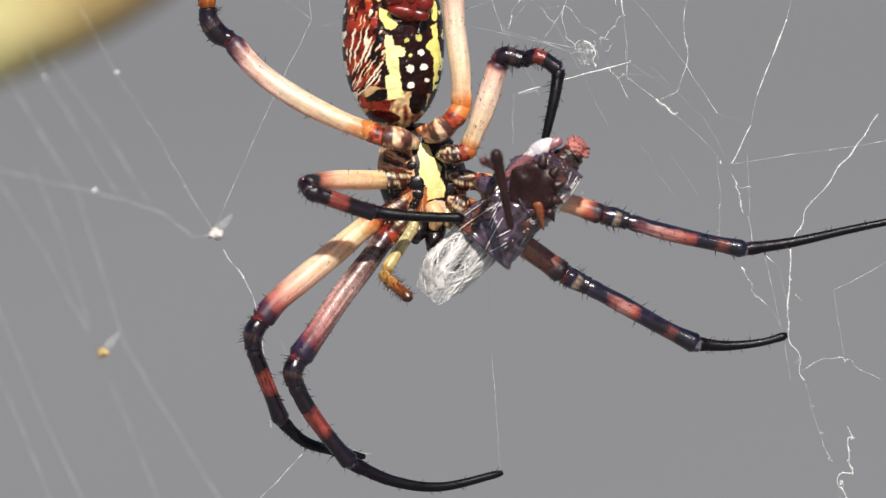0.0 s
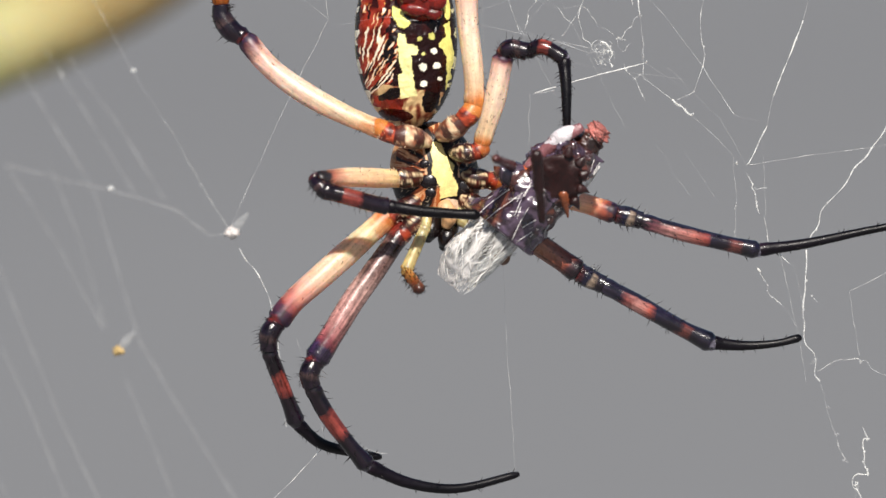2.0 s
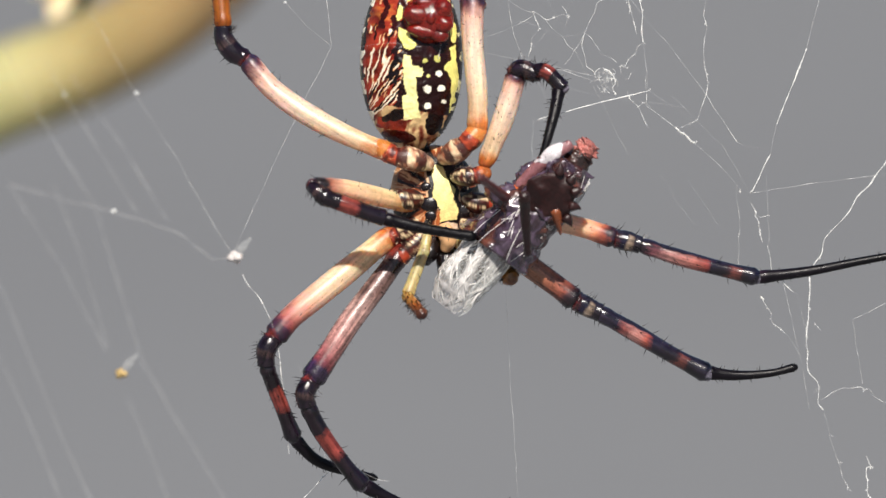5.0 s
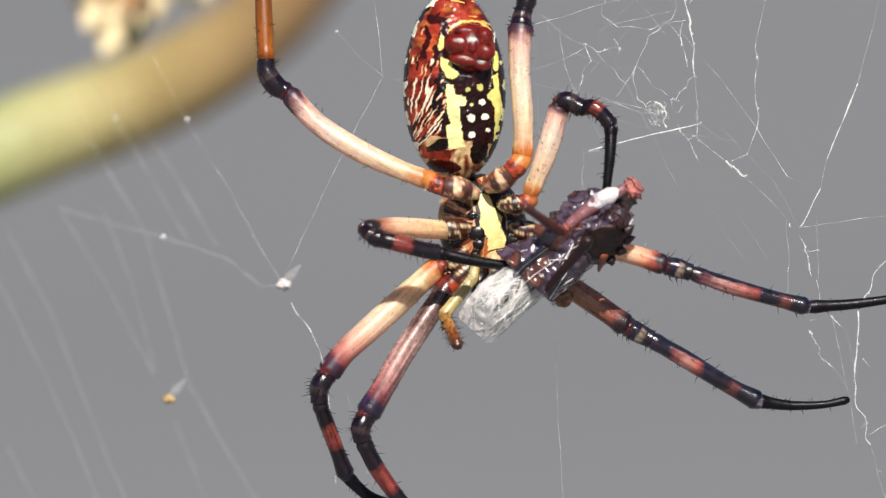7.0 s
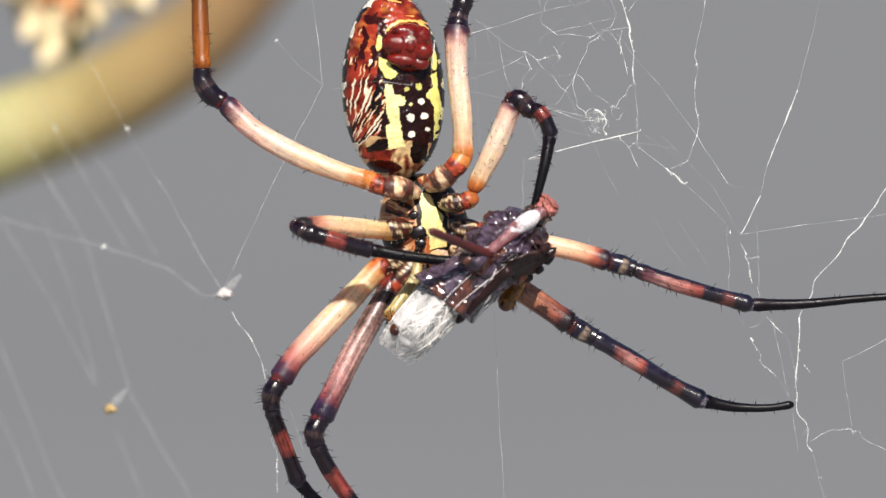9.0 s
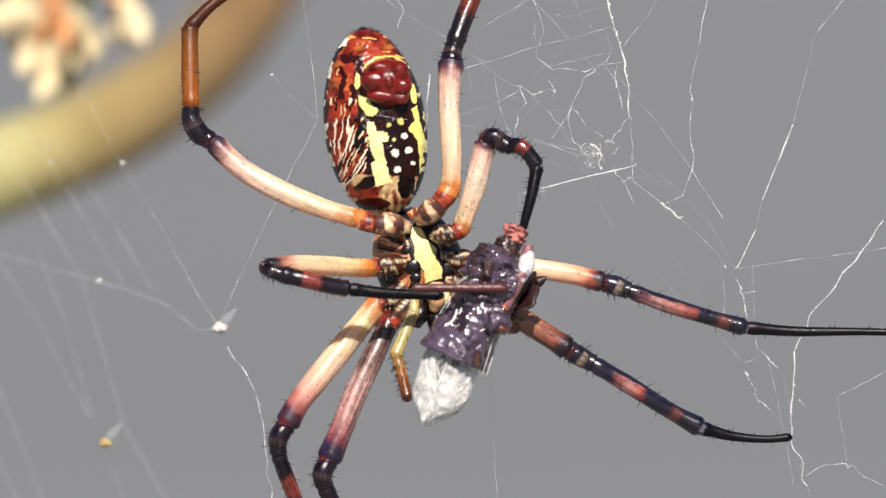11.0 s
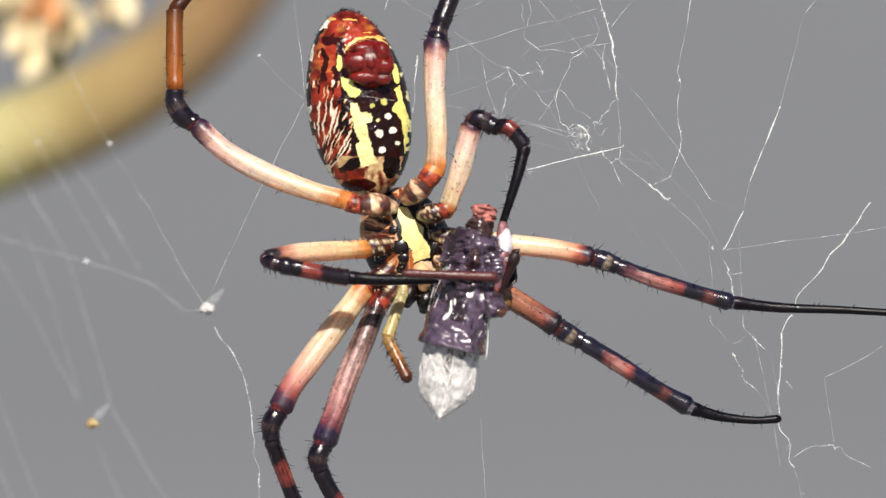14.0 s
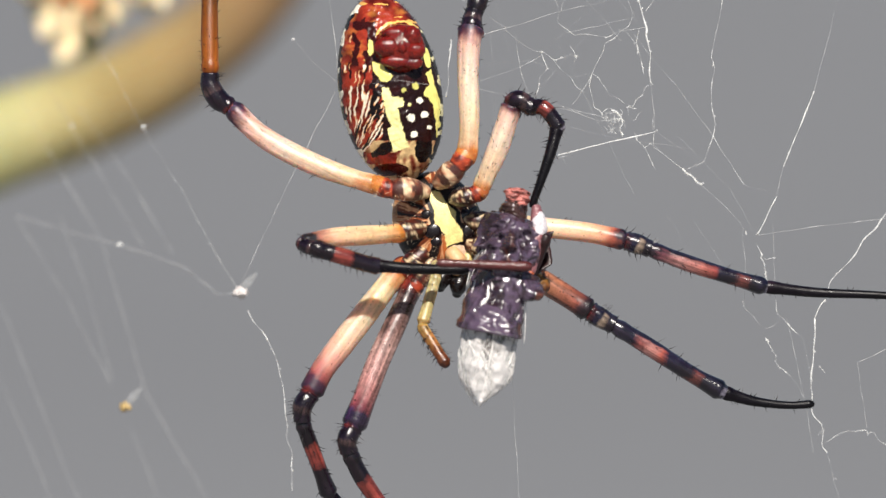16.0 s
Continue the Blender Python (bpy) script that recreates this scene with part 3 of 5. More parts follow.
def thorax_colour(co):
    px, py = plan_of(co)
    n = noise.noise(Vector((px, py, 4)) * 0.09)
    px, py = px + 2 * n, py + 2 * noise.noise(Vector((px, py, 8)) * 0.12)
    # rays of black, maroon and cream that run out between the hips
    ang, far = math.atan2(py - 478, 787 - px), math.hypot(px - 787, py - 478)
    ray = noise.noise(Vector((ang * 4.6, 2.3, far * 0.008))) + 0.5 * noise.noise(Vector((ang * 13, 7.1, far * 0.016)))
    col = Vector(c("4a1810")).lerp(Vector(c("b4602c")), min(max(0.3 + 1.6 * ray, 0), 1))
    if ray < -0.1:
        col = BLACK.copy()
    if 0.16 < ray < 0.30:
        col = CREAM.lerp(ORANGE, 0.25)
    if px < 702 - max(py - 490, 0) * 0.1 and py < 545:                     # the lighter rim of the shield
        col = col.lerp(Vector(c("c88a54")), 0.55)
    wide = [(790 + (x - 790) * 1.62 + 2, 475 + (y - 475) * 1.12) for x, y in PLATE]
    if inside(px, py, wide):
        col = CREAM.copy()
    if inside(px, py, [(790 + (x - 790) * 0.9, y) for x, y in wide]):
        col = BLACK.copy()
    if inside(px, py, PLATE):
        col = YELLOW.lerp(ORANGE, 0.2 + 0.3 * max(n, 0)).lerp(PALE, 0.15)
    if py > 522 and blob(px, py, 815, 540, 24, 18, 20):
        col = PALE.lerp(ORANGE, 0.45)
    return col


me = oval_mesh("thorax", (812, 575), (738, 398), lambda s: 78 * (max(4 * s * (1 - s), 0)) ** 0.45, 0.75, M_THORAX, 240, 240, 2.0)
paint(me, thorax_colour)
ob = new("thorax", me)
ob.parent = spider
tagged(ob, "dark thorax with a bright yellow breastplate stripe")
rnd = random.Random(41)
bm = bmesh.new()
front = [p for p in me.polygons if p.normal.y < -0.1]
for _ in range(420):
    p = rnd.choice(front)
    if not inside(*plan_of(p.center), PLATE):
        spike(bm, p.center, p.center + (p.normal + Vector((rnd.uniform(-1, 1), 0, rnd.uniform(-1, 1))) * 0.8) * rnd.uniform(0.1, 0.32) * MM, 0.00002)
tagged(part("fuzz", bm, M_HAIR, spider, "pale downy hair", smooth=False), kind="stuff")

for u, v, a, b in ((754, 468, 9, 8), (765, 497, 14, 13), (772, 516, 10, 9), (819, 470, 10, 10), (826, 497, 12, 13), (742, 484, 8, 6)):
    bm = bmesh.new()                              # shiny black humps beside the breastplate
    bmesh.ops.create_uvsphere(bm, u_segments=22, v_segments=14, radius=1)
    near = min(me.vertices, key=lambda q: (plan_of(q.co)[0] - u) ** 2 + (plan_of(q.co)[1] - v) ** 2 + (1e6 if q.co.y > spot(0, 0, 2).y else 0))
    for q in bm.verts:
        r = 1 + 0.14 * noise.noise(q.co * 1.3 + Vector((u, 0, v)))
        q.co = near.co + Vector((q.co.x * a * 1.15 * r, (q.co.y * 0.45 + 0.2) * a * r, q.co.z * b * 1.1 * r)) * UNIT
    part("hump", bm, M_HUMP, spider, "blackish hump")

bm = bmesh.new()
tube(bm, [spot(800, 536, 5), spot(810, 552, 5.2), spot(808, 568, 5)], [14 * UNIT, 16 * UNIT, 10 * UNIT])
part("lip", bm, M_CREAM, spider, "cream and orange mouth lip")
for u, v in ((782, 590), (812, 600)):
    bm = bmesh.new()
    tube(bm, [spot(u + 4, v - 30, 3.6), spot(u, v - 8, 4.4), spot(u - 3, v + 8, 4.2)], [15 * UNIT, 17 * UNIT, 9 * UNIT])
    part("jaw", bm, M_FANG, spider, "shiny black jaw")


def coxa_paint(path, dark):
    """A rule for a hip's colours: cream along the middle with dark ovals, brown flanks, a red second hip."""
    axis = [(*plan_of(Vector(q[:3])), q[3] / UNIT) for q in path]

    def rule(co):
        px, py = plan_of(co)
        k = min(range(len(axis)), key=lambda i: (axis[i][0] - px) ** 2 + (axis[i][1] - py) ** 2)
        s, w = k / (len(axis) - 1), math.hypot(axis[k][0] - px, axis[k][1] - py) / axis[k][2]
        ahead, behind = axis[min(k + 1, len(axis) - 1)], axis[max(k - 1, 0)]
        sign = math.copysign(1, (ahead[0] - behind[0]) * (py - axis[k][1]) - (ahead[1] - behind[1]) * (px - axis[k][0]))
        n = noise.noise(Vector((px, py, 2)) * 0.11) + 0.5 * noise.noise(Vector((px, py, 6)) * 0.3)
        if 0.55 < s < 0.6:
            return Vector(c("4a1812"))
        if s >= 0.6:
            base = Vector(c("9c3a22" if dark else "b84a2c")).lerp(Vector(c("30100c" if dark else "4a1410")), min(max(0.4 + 1.8 * n, 0), 1))
            return Vector(c("b8662c" if dark else "dc8c40")).lerp(base, 0.3) if s > 0.86 else base
        if dark:                                   # the lower hips: nearly black with cream stripes along them
            x = sign * w + 0.35 * n
            stripe = max(1 - abs(x - 0.32) / 0.17, 1 - abs(x + 0.5) / 0.13, 0) * min(max((noise.noise(Vector((s * 3.5, path[0][0] * 900, path[0][2] * 900))) + 0.35) * 4, 0), 1)
            return Vector(c("1c0c0c")).lerp(Vector(c("5a2418")), min(max(0.3 + 1.3 * n, 0), 1)).lerp(Vector(c("ecd0a4")), min(stripe * 1.6, 0.95))
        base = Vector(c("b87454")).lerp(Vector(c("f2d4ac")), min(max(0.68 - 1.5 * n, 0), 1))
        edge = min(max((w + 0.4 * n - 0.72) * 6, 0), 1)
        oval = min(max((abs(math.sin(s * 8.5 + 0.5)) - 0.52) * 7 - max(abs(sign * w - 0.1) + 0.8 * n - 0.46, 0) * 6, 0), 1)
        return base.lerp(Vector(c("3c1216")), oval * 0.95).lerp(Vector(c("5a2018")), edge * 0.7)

    return rule


def leg(coxa, coxa_radii, joints, specs, label, seed, hairs=30, dark=False):
    """A leg: the hip pieces on the body, then its jointed tubes. specs: name, mids, radii, material, hair length."""
    rnd = random.Random(seed)
    bm = bmesh.new()
    path = curve_points([(*spot(*p), r * UNIT) for p, r in zip(coxa, coxa_radii)], 24)
    for i, q in enumerate(path):                   # hip, a narrow ring, then the small second hip
        q[3] *= np.interp(i / 24, (0, 0.15, 0.42, 0.56, 0.62, 0.75, 0.92, 1), (0.95, 1.14, 1.1, 0.96, 0.9, 1.02, 1.02, 0.94))
    line = tube(bm, [Vector(q[:3]) for q in path], [q[3] for q in path], n=40, seg=20, rough=0.06)
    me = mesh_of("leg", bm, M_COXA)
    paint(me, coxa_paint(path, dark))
    ob = new("leg", me)
    ob.parent = spider
    tagged(ob, label)
    bm = bmesh.new()
    bristles(bm, line, 110, 0.3 * MM, rnd, 0, 0.00002)
    tagged(part("fuzz", bm, M_HAIR, ob, "pale downy hair", smooth=False), kind="stuff")
    for k, (name, mids, radii, mat, hair) in enumerate(specs):
        jointed(name, ob, body_at, (joints[k], joints[k + 1]), [spot(*p) for p in mids], radii, mat, hairs if hair else 0, hair or 0.5, rnd)
    return ob


UL = [(53, -10), (45, -11), (47, -13), (45, -16), (47, -14), (44, -10), (47, -13), (53, -16), (50, -21), (34, -19), (28, -15), (22, -14), (21, -13), (18, -14), (21, -15), (4, -4), (4, -1), (1, 4), (0, 0), (-1, 1), (1, -2), (5, -1), (5, -1), (4, -4), (4, -3)]
L3 = [(-49, -20), (-55, -19), (-54, -19), (-53, -16), (-49, -15), (-49, -18), (-48, -24), (-49, -29), (-55, -38), (-54, -23), (-49, -21), (-49, -17), (-48, -17), (-48, -17), (-30, -25), (-4, -2), (2, -1), (-3, 3), (0, 0), (-2, 1), (1, 1), (2, 0), (-2, 0), (-4, -1), (-2, -1)]
L4 = [(-59, -10), (-65, -6), (-62, -7), (-63, -4), (-57, -5), (-58, -6), (-61, -11), (-59, -17), (-67, -20), (-60, -9), (-55, -7), (-53, -10), (-52, -9), (-56, -8), (-34, -16), (-4, 1), (0, 1), (-3, 4), (0, 0), (-1, 2), (4, 2), (4, 3), (0, 3), (-2, 2), (-2, 0)]
R3 = [(8, 77), (-4, 79), (0, 78), (-3, 79), (4, 75), (1, 80), (3, 76), (5, 74), (2, 71), (-5, 64), (-1, 59), (-4, 54), (-4, 54), (-11, 50), (4, 39), (3, 9), (8, 0), (3, 6), (0, 0), (-1, 1), (6, 4), (5, 6), (4, 6), (6, 6), (5, 1)]
R4 = [(-2, 58), (-13, 60), (-7, 58), (-5, 54), (-3, 55), (-7, 63), (-6, 60), (-2, 59), (-10, 59), (-12, 49), (-9, 45), (-13, 42), (-14, 45), (-16, 38), (-4, 28), (2, 8), (8, 0), (1, 7), (0, 0), (-1, 2), (4, 5), (3, 8), (2, 8), (4, 8), (2, 4)]
R3M = [(11, 60), (-1, 62), (6, 62), (-2, 62), (5, 60), (7, 67), (7, 62), (7, 61), (6, 61), (-5, 52), (3, 50), (-2, 45), (-1, 45), (-7, 41), (7, 34), (6, 8), (5, 0), (1, 4), (0, 0), (1, 2), (1, 1), (3, 4), (4, 4), (4, 2), (2, 0)]
R4M = [(-3, 44), (-13, 43), (-10, 43), (-8, 39), (-6, 40), (-9, 48), (-9, 48), (-7, 45), (-15, 46), (-15, 35), (-12, 34), (-15, 32), (-14, 33), (-21, 28), (-7, 21), (1, 5), (5, 0), (0, 6), (0, 0), (1, 3), (4, 6), (4, 7), (4, 9), (6, 7), (4, 5)]
UR = [(26, 30), (24, 30), (22, 30), (20, 30), (20, 30), (20, 29), (22, 28), (24, 27), (24, 25), (24, 20), (18, 16), (12, 13), (10, 10), (8, 7), (12, 3), (11, 4), (4, -1), (4, 6), (0, 0), (-3, -1), (6, 1), (7, 3), (9, 5), (13, 6), (7, 4)]

# hind legs, stretched up along the abdomen
leg([(750, 428, 5), (718, 424, 6), (688, 424, 6), (660, 413, 5.6)], (14, 19, 18, 16),
    [on_body(664, 414, 5.5), drift(406, 284, 3, UL), drift(370, 222, 3, UL, 0.9), drift(370, 80, 1.5, UL, 0.7), fixed(520, -40, 0)],
    [("femur", [(598, 398, 5), (527, 370, 4.5), (459, 332, 3.6)], (16, 18, 20, 19, 17), M_FEMUR, 0.45),
     ("patella", [(384, 270, 3), (370, 245, 3)], (16, 19, 18, 14), M_PATELLA, 0.5),
     ("tibia", [(369, 170, 2.5), (369, 120, 2)], (15, 15.5, 15, 14), M_TIBIA_BROWN, 0.36),
     ("metatarsus", [(410, 40, 1), (470, 0, 0.5)], (13, 10, 8, 7), M_META_BROWN, 0.3)], "long pale leg with a black knee and a brown shin", 1)
leg([(776, 412, 5), (794, 397, 6), (812, 378, 6.4), (826, 352, 6)], (14, 19, 19, 18),
    [on_body(825, 352, 6), drift(828, 138, 4.5, UR), drift(835, 104, 4, UR, 0.9), drift(896, -40, 2, UR, 0.6), drift(1010, -190, 0, UR, 0.2)],
    [("femur", [(828, 300, 6), (824, 220, 5.5), (825, 160, 5)], (18, 18, 19, 21, 22), M_FEMUR, 0.35),
     ("patella", [(830, 121, 4.2)], (21, 18, 15), M_PATELLA, 0.5),
     ("tibia", [(856, 50, 3.2), (876, 5, 2.6)], (17, 17, 16, 14), M_TIBIA_HIND, 0.6),
     ("metatarsus", [(950, -110, 1)], (14, 11, 8), M_META, 0.5)], "long pale leg with a black ringed shin", 2)
# short leg bent over the prey
GRIP_KNEE = track(6.5, [(0, 931, 316), (0.5, 930, 304), (1, 913, 310), (1.5, 886, 315), (2, 911, 304), (2.3, 888, 310), (2.5, 876, 328), (3, 895, 312), (3.5, 932, 297), (4, 930, 292), (6.5, 925, 292), (7, 915, 291), (8.5, 908, 283), (9, 938, 271), (11.5, 886, 282), (13, 890, 284), (16, 908, 275)])
GRIP_BEND = track(7.5, [(0, 1038, 330), (0.5, 1029, 315), (1, 1029, 314), (1.5, 1018, 311), (2, 1018, 310), (2.3, 995, 311), (2.5, 982, 283), (3, 979, 298), (3.5, 998, 298), (4, 1000, 312), (6.5, 1010, 316), (7, 1006, 326), (8.5, 997, 318), (9, 1004, 328), (11.5, 985, 320), (13, 990, 324), (16, 988, 314)])
leg([(802, 440, 5), (820, 437, 6), (838, 432, 6.2), (852, 424, 6)], (12, 16, 16, 15),
    [on_body(847, 426, 6), GRIP_KNEE, mean_of(GRIP_KNEE, GRIP_BEND, 0.42, 9), GRIP_BEND,
     track(8, [(0, 1011, 453, 8), (0.5, 1022, 436, 8), (1, 1033, 435, 8), (1.5, 1034, 415, 9), (2, 1021, 435, 8), (2.3, 1009, 427, 9), (2.5, 1018, 361, 13), (3, 974, 401, 11), (3.5, 967, 416, 9), (4, 966, 424, 9), (6.5, 1000, 428, 9), (7, 997, 434, 8), (8.5, 988, 432, 8), (9, 974, 460, 8), (11.5, 952, 460, 8), (13, 952, 466, 8), (16, 942, 458, 8)])],
    [("femur", [(868, 370, 6.2), (880, 325, 6.4)], (15, 19, 19, 17), M_FEMUR, 0.5),
     ("patella", [(905, 276, 6.9)], (16, 17, 15), M_PATELLA, 0.7),
     ("tibia", [(960, 292, 7.5)], (14, 14, 13), M_TIBIA_RED, 0.55),
     ("metatarsus", [(980, 370, 8), (966, 420, 8.2)], (12, 10, 8, 6), M_META, 0.5)], "short bent leg gripping the wrapped prey", 3, 40, dark=True)
# front legs stretched across the web
leg([(826, 478, 4), (848, 480, 4), (874, 480, 3.6), (895, 482, 3)], (13, 17, 17, 17),
    [on_body(890, 481, 3), drift(1104, 514, 2, R3), drift(1150, 530, 2, R3, 0.95), drift(1352, 596, 0.5, R3M), track(-0.5, [(0, 1730, 590), (4, 1726, 594), (9, 1724, 608), (11.3, 1720, 621), (16, 1720, 621)])],
    [("femur", [(960, 490, 2.8), (1040, 500, 2.4)], (17, 18, 18, 17), M_FEMUR_SIDE, 0.45),
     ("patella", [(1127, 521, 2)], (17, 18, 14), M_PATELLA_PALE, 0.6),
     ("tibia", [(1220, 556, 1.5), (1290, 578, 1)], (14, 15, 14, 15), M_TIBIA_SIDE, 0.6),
     ("metatarsus", [(1440, 606, 0), (1560, 611, 0)], (12, 9, 7, 6), M_META, 0.35)], "long leg with black and salmon rings stretched over the web", 4, dark=True)
leg([(830, 520, 4), (848, 525, 4), (862, 530, 3.6), (876, 536, 3)], (13, 17, 17, 17),
    [on_body(872, 532, 3), drift(1044, 636, 2.5, R4), drift(1088, 662, 2.4, R4, 0.95), drift(1278, 778, 1, R4M), track(0, [(0, 1426, 811), (4, 1422, 814), (6.5, 1425, 810), (8.5, 1426, 811), (9, 1435, 807), (11.3, 1436, 803), (16, 1434, 803)])],
    [("femur", [(940, 572, 3), (1000, 608, 2.7)], (17, 20, 20, 19), M_FEMUR_BACK, 0.5),
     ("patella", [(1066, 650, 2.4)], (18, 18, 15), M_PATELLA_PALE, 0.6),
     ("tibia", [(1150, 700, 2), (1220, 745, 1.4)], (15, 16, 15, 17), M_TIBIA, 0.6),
     ("metatarsus", [(1330, 795, 0.6), (1390, 804, 0.3)], (13, 9, 7, 7), M_META, 0.35)], "long rusty leg with black rings, its tip on a thread", 5, dark=True)
# front legs on the other side
leg([(752, 492, 4), (725, 496, 5), (704, 500, 5.4), (692, 503, 5.6)], (14, 17, 16, 16),
    [on_body(698, 503, 5.6),
     track(10.5, [(0, 586, 525), (0.5, 573, 521), (1, 574, 520), (1.5, 582, 526), (2, 577, 520), (2.5, 581, 520), (3, 581, 513), (3.5, 582, 504), (4, 573, 485), (6.5, 561, 500), (7, 570, 510), (7.5, 561, 504), (8, 558, 501), (8.5, 559, 500), (9, 555, 489), (11.3, 506, 505), (12, 523, 517), (12.5, 524, 522), (13, 528, 520), (16, 536, 522)]),
     track(11, [(0, 603, 541), (0.5, 590, 537), (1, 591, 537), (1.5, 599, 543), (2, 593, 538), (2.5, 597, 538), (3, 597, 532), (3.5, 598, 523), (4, 590, 504), (6.5, 582, 516), (7, 592, 526), (7.5, 583, 519), (8, 580, 515), (8.5, 581, 513), (9, 577, 501), (11.3, 534, 517), (12, 552, 529), (12.5, 555, 534), (13, 560, 532), (16, 566, 532)]),
     track(10, [(0, 700, 575), (1.5, 700, 570), (3.5, 700, 556), (4, 695, 542), (6.5, 692, 550), (7, 695, 550), (8.5, 690, 548), (9, 682, 530), (11.3, 657, 542), (12, 672, 546), (13, 680, 550), (16, 664, 560)]),
     track(8.5, [(0, 890, 592), (1.5, 898, 588), (3.5, 893, 590), (4, 880, 582), (6.5, 880, 584), (7, 880, 584), (8.5, 876, 580), (9, 895, 560), (11.3, 800, 550), (12, 830, 552), (13, 842, 550), (16, 852, 568)])],
    [("femur", [(640, 506, 7.4), (580, 510, 9.2)], (16, 17.5, 17, 14), M_FEMUR_SHORT, 0.5),
     ("patella", [(542, 527, 11)], (12.5, 13.5, 13), M_PATELLA, 0.6),
     ("tibia", [(610, 540, 10.8), (650, 547, 10.4)], (16, 15, 15, 14), M_TIBIA_RED, 0.6),
     ("metatarsus", [(740, 553, 9.6), (800, 552, 9)], (12, 10, 9, 9), M_META, 0.35)], "short front leg folded across the body onto the prey", 6, dark=True)
leg([(756, 528, 3.6), (735, 548, 4), (716, 562, 4), (702, 574, 3.8)], (14, 17, 17, 17),
    [on_body(704, 570, 3.8), drift(554, 788, 6, L3), drift(540, 840, 6, L3), drift(588, 968, 4, L3), track(0, [(0, 689, 1018), (2, 693, 1020), (4, 687, 1011), (6.5, 686, 1012), (9, 705, 1012), (11.3, 731, 1032), (16, 733, 1033)])],
    [("femur", [(658, 632, 4.6), (608, 700, 5.4), (575, 746, 5.8)], (19, 22, 22, 21, 20), M_FEMUR_FRONT, 0.45),
     ("patella", [(540, 812, 6.2)], (18, 18, 14), M_PATELLA, 0.6),
     ("tibia", [(553, 875, 5.4), (570, 920, 4.8)], (14, 14, 13.5, 15), M_TIBIA_RED, 0.6),
     ("metatarsus", [(630, 1006, 2.6), (690, 1024, 1.2)], (12, 10, 8.5, 6), M_META, 0.35)], "yellow-thighed front leg with a red ringed shin, hanging bent", 7, dark=True)
leg([(768, 548, 3.6), (752, 572, 4), (738, 590, 4.2), (726, 606, 4)], (14, 17, 17, 17),
    [on_body(728, 600, 4), drift(629, 848, 6.5, L4), drift(623, 892, 6.5, L4), drift(720, 1034, 4.4, L4), track(0, [(0, 927, 1048), (2, 929, 1050), (4, 934, 1053), (6.5, 930, 1052), (9, 955, 1042), (11.3, 985, 1058), (16, 987, 1058)])],
    [("femur", [(706, 652, 4.8), (672, 730, 5.6), (650, 792, 6.2)], (18, 20, 21, 21, 21), M_FEMUR_DARK, 0.45),
     ("patella", [(619, 870, 6.8)], (18, 18, 15), M_PATELLA, 0.6),
     ("tibia", [(648, 940, 6), (688, 996, 5.2)], (15, 15, 14, 16), M_TIBIA_RED, 0.6),
     ("metatarsus", [(794, 1068, 3), (880, 1080, 1.6)], (13, 10, 8.5, 6), M_META, 0.35)], "mottled front leg with a red ringed shin, hanging bent", 8, dark=True)

# feelers by the mouth
rnd = random.Random(31)
for ends in ((on_body(772, 576, 5.5), track(6.5, [(0, 722, 690), (0.5, 737, 690), (1, 742, 688), (1.5, 752, 700), (2, 735, 684), (2.5, 740, 684), (3, 736, 692), (3.5, 738, 700), (4, 736, 692), (6.5, 716, 670), (7, 711, 662), (9, 721, 645), (11.3, 742, 655), (13, 745, 658), (16, 749, 668)]),
              track(7, [(0, 761, 724, 9), (0.5, 763, 704, 10), (1, 767, 700, 10), (1.5, 787, 702, 10), (2, 758, 714, 10), (2.5, 762, 714, 10), (3, 768, 718, 10), (3.5, 771, 721, 10), (4, 769, 720, 10), (6.5, 735, 700, 9), (7, 732, 708, 9), (9, 730, 672, 10), (11.3, 760, 730, 7), (13, 765, 738, 7), (14.5, 798, 744, 8), (16, 800, 748, 8)])),
             (on_body(828, 556, 4), track(5, [(0, 885, 625), (4, 885, 620), (7, 900, 600), (7.5, 942, 578), (9, 948, 586), (11.3, 912, 578), (13, 912, 578), (16, 930, 565)]),
              track(6.5, [(0, 905, 668), (4, 912, 662), (7, 922, 632), (7.5, 910, 627), (8.5, 910, 630), (9, 918, 640), (11.3, 950, 604), (13, 950, 606), (16, 966, 600)]))):
    bm = bmesh.new()
    tube(bm, [ends[0][REF] + Vector((0, 0.0004, 0.001)), ends[0][REF]], [9 * UNIT, 10 * UNIT])
    feeler = part("feeler", bm, M_PALP_ROOT, spider, "short amber mouth feeler")
    fat = 1.0 if ends[0][REF].x < 0 else 1.5
    jointed("upper_joint", feeler, body_at, (ends[0], ends[1]), [], (10, 11 * fat), M_PALP_ROOT, 14, 0.5, rnd)
    jointed("tip_joint", feeler, body_at, (ends[1], ends[2]), [], (10 * fat, 10 * fat), M_PALP if fat == 1 else M_PALP_GOLD, 90, 0.5, rnd, "bristly orange feeler tip")

